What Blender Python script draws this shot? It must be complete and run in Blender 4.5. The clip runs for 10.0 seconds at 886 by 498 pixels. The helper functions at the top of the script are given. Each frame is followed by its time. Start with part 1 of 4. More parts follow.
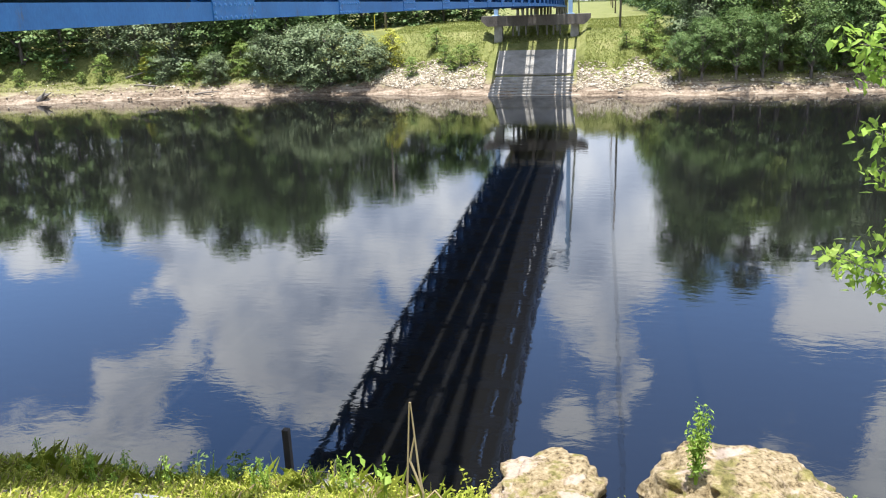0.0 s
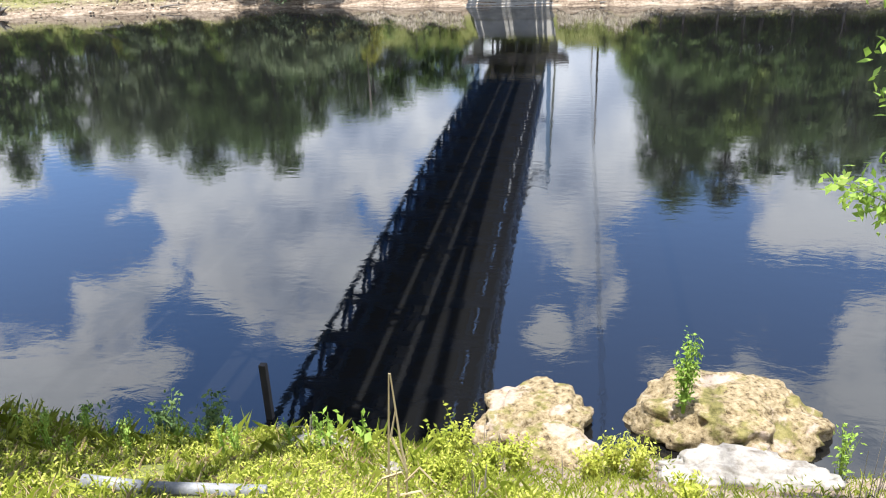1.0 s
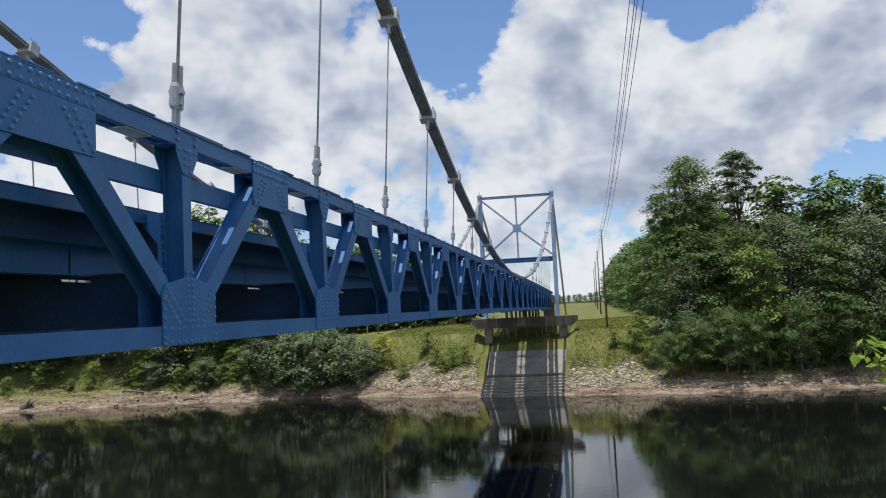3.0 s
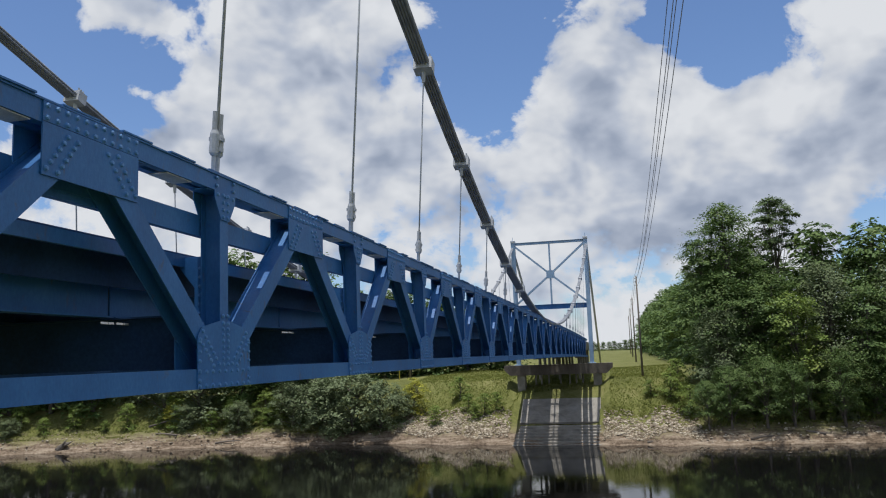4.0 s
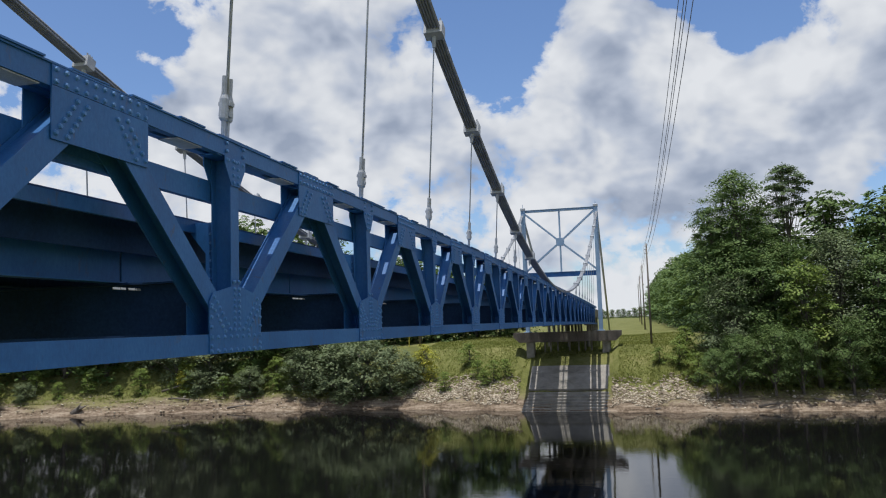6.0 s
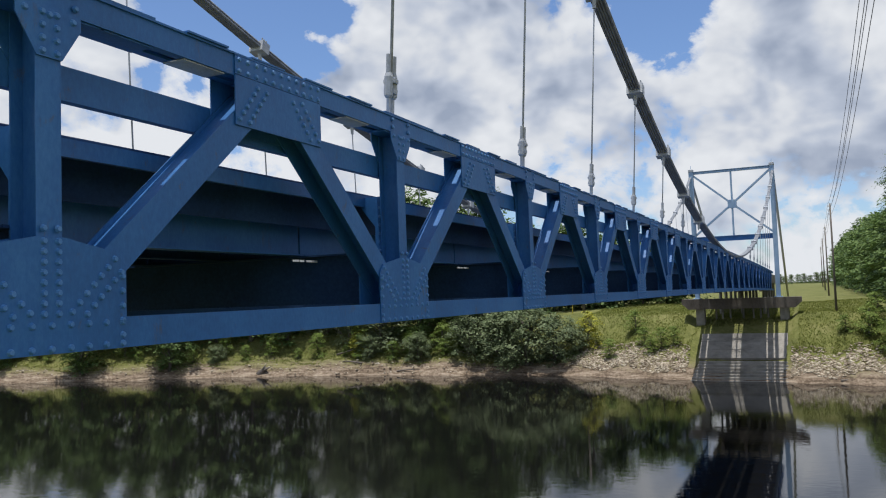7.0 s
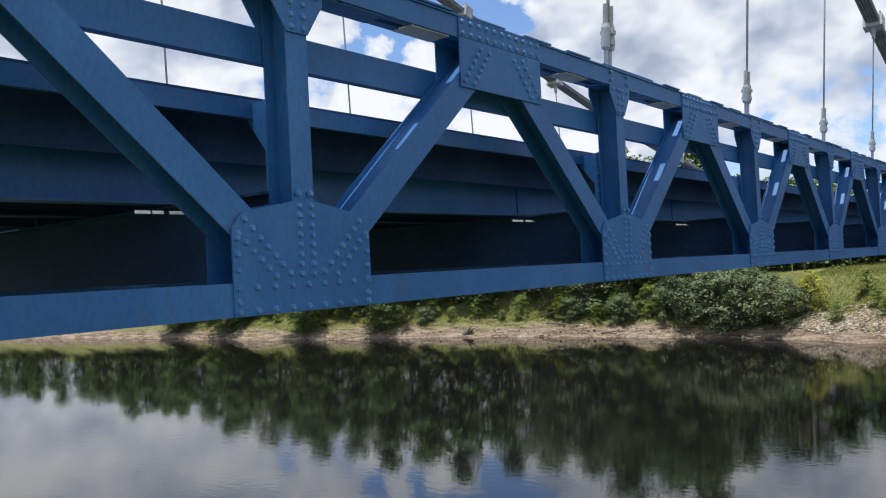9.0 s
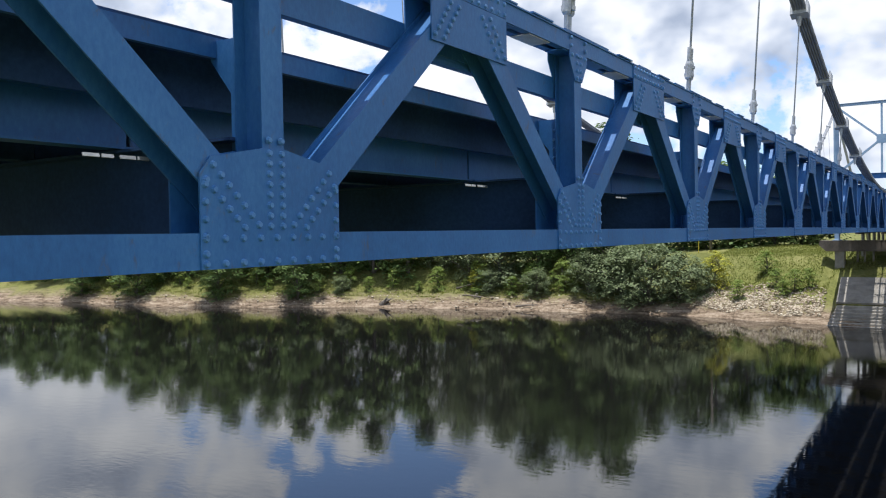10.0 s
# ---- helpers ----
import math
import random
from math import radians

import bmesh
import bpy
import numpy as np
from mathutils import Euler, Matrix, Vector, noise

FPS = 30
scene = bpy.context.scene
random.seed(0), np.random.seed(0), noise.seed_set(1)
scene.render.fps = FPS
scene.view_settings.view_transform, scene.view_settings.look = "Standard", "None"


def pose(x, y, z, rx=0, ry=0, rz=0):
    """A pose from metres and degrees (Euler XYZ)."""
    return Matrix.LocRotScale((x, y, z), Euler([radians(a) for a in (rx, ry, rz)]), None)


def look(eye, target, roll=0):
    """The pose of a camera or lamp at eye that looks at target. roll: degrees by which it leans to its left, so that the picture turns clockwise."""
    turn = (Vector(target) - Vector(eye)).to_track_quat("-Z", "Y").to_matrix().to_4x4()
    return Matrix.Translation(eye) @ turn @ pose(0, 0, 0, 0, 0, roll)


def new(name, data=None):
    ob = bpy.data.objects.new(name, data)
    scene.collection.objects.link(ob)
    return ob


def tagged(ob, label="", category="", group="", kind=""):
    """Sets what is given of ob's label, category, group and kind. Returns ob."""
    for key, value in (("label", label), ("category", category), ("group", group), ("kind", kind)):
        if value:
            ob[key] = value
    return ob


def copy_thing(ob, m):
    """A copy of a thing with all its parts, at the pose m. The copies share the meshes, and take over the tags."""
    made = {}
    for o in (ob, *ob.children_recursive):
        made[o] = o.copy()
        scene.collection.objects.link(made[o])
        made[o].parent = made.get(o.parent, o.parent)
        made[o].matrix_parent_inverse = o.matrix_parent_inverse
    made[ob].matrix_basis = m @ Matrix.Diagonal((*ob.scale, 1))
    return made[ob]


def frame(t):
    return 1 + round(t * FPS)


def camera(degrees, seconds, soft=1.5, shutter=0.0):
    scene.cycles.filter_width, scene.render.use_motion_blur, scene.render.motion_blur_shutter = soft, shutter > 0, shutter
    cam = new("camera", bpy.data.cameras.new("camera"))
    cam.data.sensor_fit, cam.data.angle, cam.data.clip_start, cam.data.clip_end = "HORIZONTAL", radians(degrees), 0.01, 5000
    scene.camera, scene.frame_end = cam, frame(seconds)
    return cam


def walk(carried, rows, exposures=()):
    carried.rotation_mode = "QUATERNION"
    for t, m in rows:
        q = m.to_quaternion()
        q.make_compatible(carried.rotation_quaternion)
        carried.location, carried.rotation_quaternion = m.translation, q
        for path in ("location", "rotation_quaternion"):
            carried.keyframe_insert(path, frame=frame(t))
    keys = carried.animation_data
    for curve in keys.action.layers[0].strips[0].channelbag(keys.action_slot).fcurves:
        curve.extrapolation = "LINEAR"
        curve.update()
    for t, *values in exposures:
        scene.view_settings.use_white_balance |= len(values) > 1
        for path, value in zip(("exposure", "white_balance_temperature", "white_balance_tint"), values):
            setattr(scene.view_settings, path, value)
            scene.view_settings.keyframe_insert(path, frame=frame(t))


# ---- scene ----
cam = camera(58.4, 10.0, soft=1.1)
PATH = [
    (0, (-0.009, -1.258, 12.087), (-0.385, 0.616, 11.5), -2.0),
    (0.5, (-0.088, -0.753, 12.044), (-0.504, 1.06, 11.309), -3.3),
    (1, (-0.221, -0.259, 12.038), (-0.54, 1.551, 11.251), -2.3),
    (1.5, (-0.175, 0.09, 12.106), (-0.534, 1.946, 11.454), -1.8),
    (2, (-0.156, 0.336, 12.115), (-0.558, 2.268, 11.789), -1.6),
    (2.5, (-0.173, 0.382, 12.225), (-0.53, 2.348, 12.136), -1.7),
    (3, (-0.161, 0.326, 12.291), (-0.506, 2.29, 12.439), -2.7),
    (3.2, (-0.157, 0.32, 12.296), (-0.517, 2.277, 12.498), -2.7),
    (4.5, (-0.148, 0.292, 12.275), (-0.595, 2.223, 12.543), -1.7),
    (5, (-0.121, 0.294, 12.258), (-0.583, 2.224, 12.51), -1.6),
    (5.2, (-0.124, 0.297, 12.258), (-0.559, 2.234, 12.499), -1.7),
    (6.5, (-0.2, 0.35, 12.308), (-0.695, 2.283, 12.452), -2.0),
    (7, (-0.17, 0.265, 12.322), (-1.006, 2.078, 12.436), -2.0),
    (7.5, (-0.18, 0.239, 12.319), (-1.247, 1.927, 12.434), -1.9),
    (8, (-0.234, 0.231, 12.326), (-1.431, 1.827, 12.468), -2.3),
    (8.5, (-0.285, 0.197, 12.325), (-1.592, 1.706, 12.45), -2.7),
    (9, (-0.425, 0.177, 12.292), (-1.689, 1.726, 12.332), -2.8),
    (9.5, (-0.677, 0.147, 12.233), (-1.791, 1.808, 12.214), -0.9),
    (10, (-0.939, 0.104, 12.206), (-2.034, 1.777, 12.167), -1.0),
]
walk(cam, [(t, look(e, a, r)) for t, e, a, r in PATH],
     exposures=[(t, e, 6000 if t < 2.5 else 6180, 10) for t, e in ((0.0, 1.25), (1.0, 1.35), (1.5, 1.4), (2.0, 1.5), (2.3, 0.9), (2.6, 0.35), (3.0, -0.1), (4.5, -0.25), (6.5, -0.15), (8.0, -0.05), (9.0, 0.15), (10.0, 0.36))])

# ---------------------------------------------------------------- world and sun
SUN_DIR = Vector((-0.045, -0.13, 1.0)).normalized()
sun = new("sun", bpy.data.lights.new("sun", "SUN"))
sun.data.energy, sun.data.angle, sun.data.color = 4.6, radians(0.53), (1.0, 0.95, 0.87)
sun.matrix_world = look((SUN_DIR * 200)[:], (0, 0, 0))

world = bpy.data.worlds.new("sky")
scene.world = world
world.use_nodes = True


class Nodes:
    """Short hand for building a node tree."""

    def __init__(self, tree):
        self.tree = tree
        tree.nodes.clear()

    def add(self, kind, inputs=(), **settings):
        n = self.tree.nodes.new(kind)
        for k, v in settings.items():
            setattr(n, k, v)
        for k, v in dict(inputs).items():
            if isinstance(v, bpy.types.NodeSocket):
                self.tree.links.new(v, n.inputs[k])
            else:
                n.inputs[k].default_value = v
        return n

    def math(self, op, a, b=0.0, c=0.0):
        n = self.add("ShaderNodeMath", {0: a, 1: b, 2: c}, operation=op)
        return n.outputs[0]

    def noise(self, vec, scale, detail=4.0, rough=0.55, dist=0.0):
        return self.add("ShaderNodeTexNoise", {"Vector": vec, "Scale": scale, "Detail": detail, "Roughness": rough, "Distortion": dist})

    def ramp(self, fac, stops):
        n = self.add("ShaderNodeValToRGB", {0: fac})
        e = n.color_ramp.elements
        while len(e) < len(stops):
            e.new(0.5)
        for el, (p, c) in zip(e, stops):
            el.position = p
            el.color = (*c, 1) if len(c) == 3 else c
        return n.outputs[0]

    def mix(self, fac, a, b, blend="MIX"):
        n = self.add("ShaderNodeMix", {0: fac, 6: a, 7: b}, data_type="RGBA", blend_type=blend)
        return n.outputs[2]


# heaped clouds and clear gaps: direction, angular size, weight
CLOUDS = [(-0.521, 0.761, 0.386, 0.07, 0.10), (-0.33, 0.885, 0.335, 0.18, 0.14), (0.009, 0.941, 0.337, 0.13, 0.12), (-0.068, 0.978, 0.198, 0.20, 0.08),
          (0.132, 0.966, 0.221, 0.17, 0.12), (0.256, 0.919, 0.301, 0.12, 0.12), (-0.461, 0.847, 0.25, 0.12, 0.08), (-0.682, 0.684, 0.258, 0.16, 0.08),
          (-0.86, 0.46, 0.24, 0.30, 0.08), (-0.449, 0.825, 0.343, 0.07, 0.10), (-0.40, 0.87, 0.29, 0.10, 0.07), (-0.56, 0.79, 0.25, 0.10, 0.06), (-0.34, 0.91, 0.24, 0.08, 0.07)]
GAPS = [(-0.60, 0.713, 0.365, 0.10, -0.11), (-0.163, 0.91, 0.381, 0.16, -0.15), (-0.341, 0.912, 0.227, 0.055, -0.12), (0.062, 0.958, 0.281, 0.055, -0.14),
        (0.125, 0.92, 0.37, 0.08, -0.14), (0.186, 0.941, 0.283, 0.09, -0.11), (-0.45, 0.826, 0.345, 0.07, -0.11), (0.222, 0.891, 0.396, 0.15, -0.13),
        (-0.031, 0.854, 0.519, 0.22, -0.09), (-0.53, 0.785, 0.325, 0.07, -0.10)]


def build_sky():
    n = Nodes(world.node_tree)
    tc = n.add("ShaderNodeTexCoord").outputs["Generated"]
    sky = n.add("ShaderNodeTexSky", sky_type="NISHITA", sun_disc=False, sun_elevation=math.asin(SUN_DIR.z),
                sun_rotation=math.atan2(SUN_DIR.x, SUN_DIR.y), altitude=10, air_density=1.0, dust_density=0.6, ozone_density=2.0)

    def density(vec, detail):
        v = n.add("ShaderNodeMapping", {"Vector": vec, "Scale": (1.0, 1.0, 1.35), "Location": (0.3, 0.0, 0.7)}).outputs[0]
        big = n.noise(v, 3.2, 2.0, 0.5).outputs[0]
        fine = n.noise(v, 9.5, detail, 0.60, 0.2).outputs[0]
        return n.math("ADD", n.math("MULTIPLY", big, 0.50), n.math("MULTIPLY", fine, 0.50))

    shape = density(tc, 9.0)
    body = density(tc, 3.0)
    above = density(n.add("ShaderNodeVectorMath", {0: tc, 1: (-0.01, 0.0, 0.045)}, operation="ADD").outputs[0], 3.0)
    total = shape
    for x, y, z, r, w in CLOUDS + GAPS:
        dot = n.add("ShaderNodeVectorMath", {0: tc, 1: Vector((x, y, z)).normalized()}, operation="DOT_PRODUCT").outputs["Value"]
        f = n.add("ShaderNodeMapRange", {0: dot, 1: math.cos(r * 1.15), 2: math.cos(r * 0.25), 3: 0.0, 4: w}, interpolation_type="SMOOTHSTEP").outputs[0]
        total = n.math("ADD", total, f)
    cover = n.ramp(total, [(0.468, (0, 0, 0)), (0.490, (0.7, 0.7, 0.7)), (0.518, (1, 1, 1))])
    lit = n.math("ADD", n.math("MULTIPLY", n.math("SUBTRACT", body, above), 3.2), n.math("ADD", 0.62, n.math("MULTIPLY", n.math("SUBTRACT", 0.56, total), 1.3)))
    tone = n.ramp(lit, [(0.20, (0.36, 0.41, 0.51)), (0.46, (0.56, 0.60, 0.68)), (0.66, (0.76, 0.77, 0.79)), (0.84, (0.87, 0.87, 0.87))])
    clear = n.add("ShaderNodeBackground", {0: n.mix(1.0, sky.outputs[0], (0.93, 1.0, 1.14, 1), "MULTIPLY"), 1: 0.128})
    mixed = n.add("ShaderNodeMixShader", {0: cover, 1: clear.outputs[0], 2: n.add("ShaderNodeBackground", {0: tone, 1: 1.0}).outputs[0]})
    n.add("ShaderNodeOutputWorld", {0: mixed.outputs[0]})


build_sky()


# ---------------------------------------------------------------- materials
def material(name, colours, scale=3.0, rough=0.7, metal=0.0, bump=0.3, fine=40.0, spec=0.5, translucent=0.0, island=0.0, stretch=(1, 1, 1), stain=None):
    """A surface with colour variation at two scales, fine relief and uneven gloss; colours run from dark to light."""
    m = bpy.data.materials.new(name)
    m.use_nodes = True
    n = Nodes(m.node_tree)
    pos = n.add("ShaderNodeNewGeometry")
    vec = n.add("ShaderNodeMapping", {"Vector": pos.outputs["Position"], "Scale": stretch}).outputs[0]
    a = n.noise(vec, scale, 5.0, 0.6, 0.3).outputs[0]
    b = n.noise(vec, fine, 4.0, 0.65).outputs[0]
    f = n.math("ADD", n.math("MULTIPLY", a, 0.62), n.math("MULTIPLY", b, 0.38))
    if island:
        f = n.math("ADD", n.math("MULTIPLY", f, 1.0 - island), n.math("MULTIPLY", pos.outputs["Random Per Island"], island))
    k = len(colours)
    col = n.ramp(f, [(0.34 + 0.32 * i / max(1, k - 1), c) for i, c in enumerate(colours)])
    if stain:
        spot = n.noise(vec, 5.5, 7.0, 0.7, 0.5).outputs[0]
        col = n.mix(n.ramp(spot, [(0.60, (0, 0, 0)), (0.68, (0.55, 0.55, 0.55))]), col, (*stain, 1))
    bmp = n.add("ShaderNodeBump", {"Strength": bump, "Distance": 0.02, "Height": b})
    r = n.math("ADD", rough - 0.12, n.math("MULTIPLY", a, 0.24))
    p = n.add("ShaderNodeBsdfPrincipled", {"Base Color": col, "Roughness": r, "Metallic": metal, "Normal": bmp.outputs[0], "Specular IOR Level": spec})
    out = p.outputs[0]
    if translucent:
        t = n.add("ShaderNodeBsdfTranslucent", {"Color": col})
        out = n.add("ShaderNodeMixShader", {0: translucent, 1: out, 2: t.outputs[0]}).outputs[0]
    n.add("ShaderNodeOutputMaterial", {0: out})
    return m


M_BLUE = material("blue_paint", [(0.018, 0.094, 0.262), (0.027, 0.127, 0.340), (0.048, 0.172, 0.40)], 1.3, 0.5, 0, 0.10, 30, 0.4, stretch=(1, 1, 0.5), stain=(0.09, 0.085, 0.08))
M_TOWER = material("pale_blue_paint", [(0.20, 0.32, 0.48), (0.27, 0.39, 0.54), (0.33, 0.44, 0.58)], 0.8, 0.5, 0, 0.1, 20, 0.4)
# Rivet heads: a lighter blue than the plates they sit on.
M_RIVET = material("lighter_blue_paint", [(0.045, 0.165, 0.40), (0.07, 0.21, 0.47), (0.12, 0.27, 0.52)], 4.0, 0.45, 0, 0.1, 40, 0.5)
# Truss blue darkened in its base colour for the shade under the deck.
M_UNDER = material("shaded_blue_paint", [(0.010, 0.034, 0.095), (0.018, 0.056, 0.155), (0.032, 0.085, 0.21)], 0.9, 0.7, 0, 0.15, 20, 0.3)
# Slab and grating painted near black for the shade beneath the roadway.
M_DECK = material("shaded_deck", [(0.012, 0.018, 0.030), (0.028, 0.038, 0.058)], 1.0, 0.8, 0, 0.3, 25)
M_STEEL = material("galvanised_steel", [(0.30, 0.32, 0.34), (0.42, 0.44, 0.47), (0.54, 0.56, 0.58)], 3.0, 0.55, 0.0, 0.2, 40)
M_CABLE = material("weathered_cable", [(0.17, 0.18, 0.20), (0.26, 0.275, 0.30), (0.36, 0.375, 0.40)], 2.0, 0.6, 0.0, 0.3, 60)
M_CONC = material("concrete", [(0.15, 0.14, 0.12), (0.26, 0.24, 0.21), (0.36, 0.34, 0.30)], 0.7, 0.85, 0, 0.4, 18)
M_PIER = material("stained_concrete", [(0.05, 0.042, 0.034), (0.12, 0.10, 0.085), (0.20, 0.18, 0.15)], 0.6, 0.88, 0, 0.4, 15, stretch=(1, 1, 0.4))
M_BARK = material("bark", [(0.07, 0.055, 0.045), (0.14, 0.12, 0.10), (0.24, 0.21, 0.18)], 1.5, 0.9, 0, 0.8, 14, stretch=(1, 1, 0.3))
M_POLE = material("pole_wood", [(0.13, 0.11, 0.09), (0.20, 0.17, 0.14)], 2.0, 0.85, 0, 0.5, 25, stretch=(1, 1, 0.1))
M_RIPRAP = material("riprap_stone", [(0.18, 0.14, 0.095), (0.34, 0.28, 0.20), (0.50, 0.44, 0.34)], 0.8, 0.9, 0, 0.6, 8, island=0.4)


def leaf_material(name, colours, trans=0.26):
    return material(name, colours, 0.35, 0.6, 0, 0.1, 3.0, 0.25, translucent=trans, island=0.2)


M_OAK = leaf_material("oak_leaves", [(0.060, 0.112, 0.030), (0.115, 0.18, 0.05), (0.20, 0.265, 0.085)])
M_BRIGHT = leaf_material("bright_leaves", [(0.10, 0.16, 0.03), (0.185, 0.26, 0.052), (0.31, 0.36, 0.095)])
M_YELLOW = leaf_material("yellowing_leaves", [(0.22, 0.24, 0.03), (0.40, 0.40, 0.05), (0.55, 0.50, 0.09)])
M_GREY = leaf_material("willow_leaves", [(0.095, 0.13, 0.055), (0.165, 0.21, 0.10), (0.26, 0.30, 0.155)])
M_PINE = leaf_material("pine_needles", [(0.07, 0.115, 0.04), (0.13, 0.185, 0.075), (0.20, 0.25, 0.11)])
M_GRASS = leaf_material("grass_blades", [(0.20, 0.27, 0.03), (0.36, 0.42, 0.05), (0.52, 0.54, 0.12)], 0.42)
M_DRY = leaf_material("dry_stalks", [(0.34, 0.24, 0.13), (0.50, 0.39, 0.23), (0.62, 0.52, 0.34)])


def ground_material():
    m = bpy.data.materials.new("bank_ground")
    m.use_nodes = True
    n = Nodes(m.node_tree)
    pos = n.add("ShaderNodeNewGeometry").outputs["Position"]
    sep = n.add("ShaderNodeSeparateXYZ", {0: pos})
    a = n.noise(pos, 0.22, 5.0, 0.6).outputs[0]
    b = n.noise(pos, 2.5, 6.0, 0.65).outputs[0]
    c = n.noise(n.add("ShaderNodeMapping", {"Vector": pos, "Scale": (0.25, 0.25, 2.2)}).outputs[0], 1.4, 5.0, 0.6).outputs[0]
    sand = n.ramp(n.math("ADD", n.math("MULTIPLY", c, 0.6), n.math("MULTIPLY", b, 0.4)),
                  [(0.36, (0.05, 0.036, 0.024)), (0.46, (0.15, 0.11, 0.075)), (0.56, (0.28, 0.22, 0.16)), (0.68, (0.39, 0.33, 0.25))])
    grass = n.ramp(n.math("ADD", n.math("MULTIPLY", a, 0.5), n.math("MULTIPLY", b, 0.5)),
                   [(0.34, (0.075, 0.08, 0.025)), (0.5, (0.14, 0.15, 0.042)), (0.66, (0.23, 0.21, 0.09))])
    level = n.math("ADD", sep.outputs[2], n.math("MULTIPLY", n.math("SUBTRACT", b, 0.5), 3.2))
    level = n.math("ADD", level, n.math("MULTIPLY", n.math("SUBTRACT", a, 0.5), 4.0))
    fac = n.ramp(n.math("MULTIPLY", level, 0.1), [(0.10, (0, 0, 0)), (0.26, (1, 1, 1))])
    col = n.mix(fac, sand, grass)
    bmp = n.add("ShaderNodeBump", {"Strength": 0.7, "Distance": 0.12, "Height": b})
    p = n.add("ShaderNodeBsdfPrincipled", {"Base Color": col, "Roughness": 0.95, "Normal": bmp.outputs[0], "Specular IOR Level": 0.2})
    n.add("ShaderNodeOutputMaterial", {0: p.outputs[0]})
    return m


def water_material():
    m = bpy.data.materials.new("river_water")
    m.use_nodes = True
    n = Nodes(m.node_tree)
    pos = n.add("ShaderNodeNewGeometry").outputs["Position"]
    v = n.add("ShaderNodeMapping", {"Vector": pos, "Scale": (0.55, 1.0, 1.0)}).outputs[0]
    a = n.noise(v, 2.0, 4.0, 0.55, 0.4).outputs[0]
    b = n.noise(v, 0.28, 3.0, 0.5, 0.6).outputs[0]
    calm = n.ramp(n.noise(pos, 0.05, 3.0, 0.5).outputs[0], [(0.4, (0.4, 0.4, 0.4)), (0.65, (1, 1, 1))])
    h = n.math("ADD", n.math("MULTIPLY", n.math("MULTIPLY", a, calm), 0.021), n.math("MULTIPLY", b, 0.012))
    bmp = n.add("ShaderNodeBump", {"Strength": 0.30, "Distance": 1.0, "Height": h})
    p = n.add("ShaderNodeBsdfPrincipled", {"Base Color": (0.006, 0.006, 0.006, 1), "Roughness": 0.015, "IOR": 1.6, "Normal": bmp.outputs[0], "Specular IOR Level": 0.6})
    n.add("ShaderNodeOutputMaterial", {0: p.outputs[0]})
    return m


M_GROUND, M_WATER = ground_material(), water_material()


# ---------------------------------------------------------------- mesh helpers
def finish(name, bm, mat, smooth=False):
    me = bpy.data.meshes.new(name)
    bm.to_mesh(me)
    bm.free()
    me.materials.append(mat)
    if smooth:
        me.shade_smooth()
    return me


def part(name, bm, mat, parent, label="", smooth=False):
    """One mesh object under a thing or a part; bm is a bmesh or a finished mesh."""
    me = bm if isinstance(bm, bpy.types.Mesh) else finish(name, bm, mat, smooth)
    ob = new(name, me)
    ob.parent = parent
    if label:
        ob["label"] = label
    return ob


def thing(name, label, category, group="", kind="", at=(0, 0, 0)):
    ob = new(name)
    ob.empty_display_size = 0.3
    ob.location = at
    return tagged(ob, label, category, group, kind)


def single(name, bm, mat, label, category, group="", kind="", smooth=False):
    me = bm if isinstance(bm, bpy.types.Mesh) else finish(name, bm, mat, smooth)
    return tagged(new(name, me), label, category, group, kind)


def box(bm, lo, hi, bevel=0.0):
    vs = [bm.verts.new((x, y, z)) for x in (lo[0], hi[0]) for y in (lo[1], hi[1]) for z in (lo[2], hi[2])]
    fs = [bm.faces.new([vs[i] for i in q]) for q in ((0, 1, 3, 2), (4, 6, 7, 5), (0, 4, 5, 1), (2, 3, 7, 6), (0, 2, 6, 4), (1, 5, 7, 3))]
    if bevel:
        bmesh.ops.bevel(bm, geom=list({e for f in fs for e in f.edges}), offset=bevel, segments=1, affect="EDGES")
    return bm


def extrude(bm, profile, p0, p1, up=(0, 0, 1)):
    """A bar of the given outline (side, up) from p0 to p1."""
    p0, p1 = Vector(p0), Vector(p1)
    d = (p1 - p0).normalized()
    s = d.cross(Vector(up)).normalized()
    u = s.cross(d)
    rings = [[bm.verts.new(p + s * a + u * b) for a, b in profile] for p in (p0, p1)]
    k = len(profile)
    for i in range(k):
        bm.faces.new((rings[0][i], rings[0][(i + 1) % k], rings[1][(i + 1) % k], rings[1][i]))
    bm.faces.new(rings[0][::-1])
    bm.faces.new(rings[1])
    return bm


def h_section(w, d, t, e=0.0):
    """Outline of an H: flanges w wide lie at -d/2 and d/2 of 'up', joined by a web that stands e off the middle."""
    a, b, c = w / 2, d / 2, t / 2
    return [(-a, -b), (a, -b), (a, -b + t), (e + c, -b + t), (e + c, b - t), (a, b - t), (a, b), (-a, b), (-a, b - t), (e - c, b - t), (e - c, -b + t), (-a, -b + t)]


def rect(w, h):
    return [(-w / 2, -h / 2), (w / 2, -h / 2), (w / 2, h / 2), (-w / 2, h / 2)]


def ring(r, k=10):
    return [(r * math.cos(2 * math.pi * i / k), r * math.sin(2 * math.pi * i / k)) for i in range(k)]


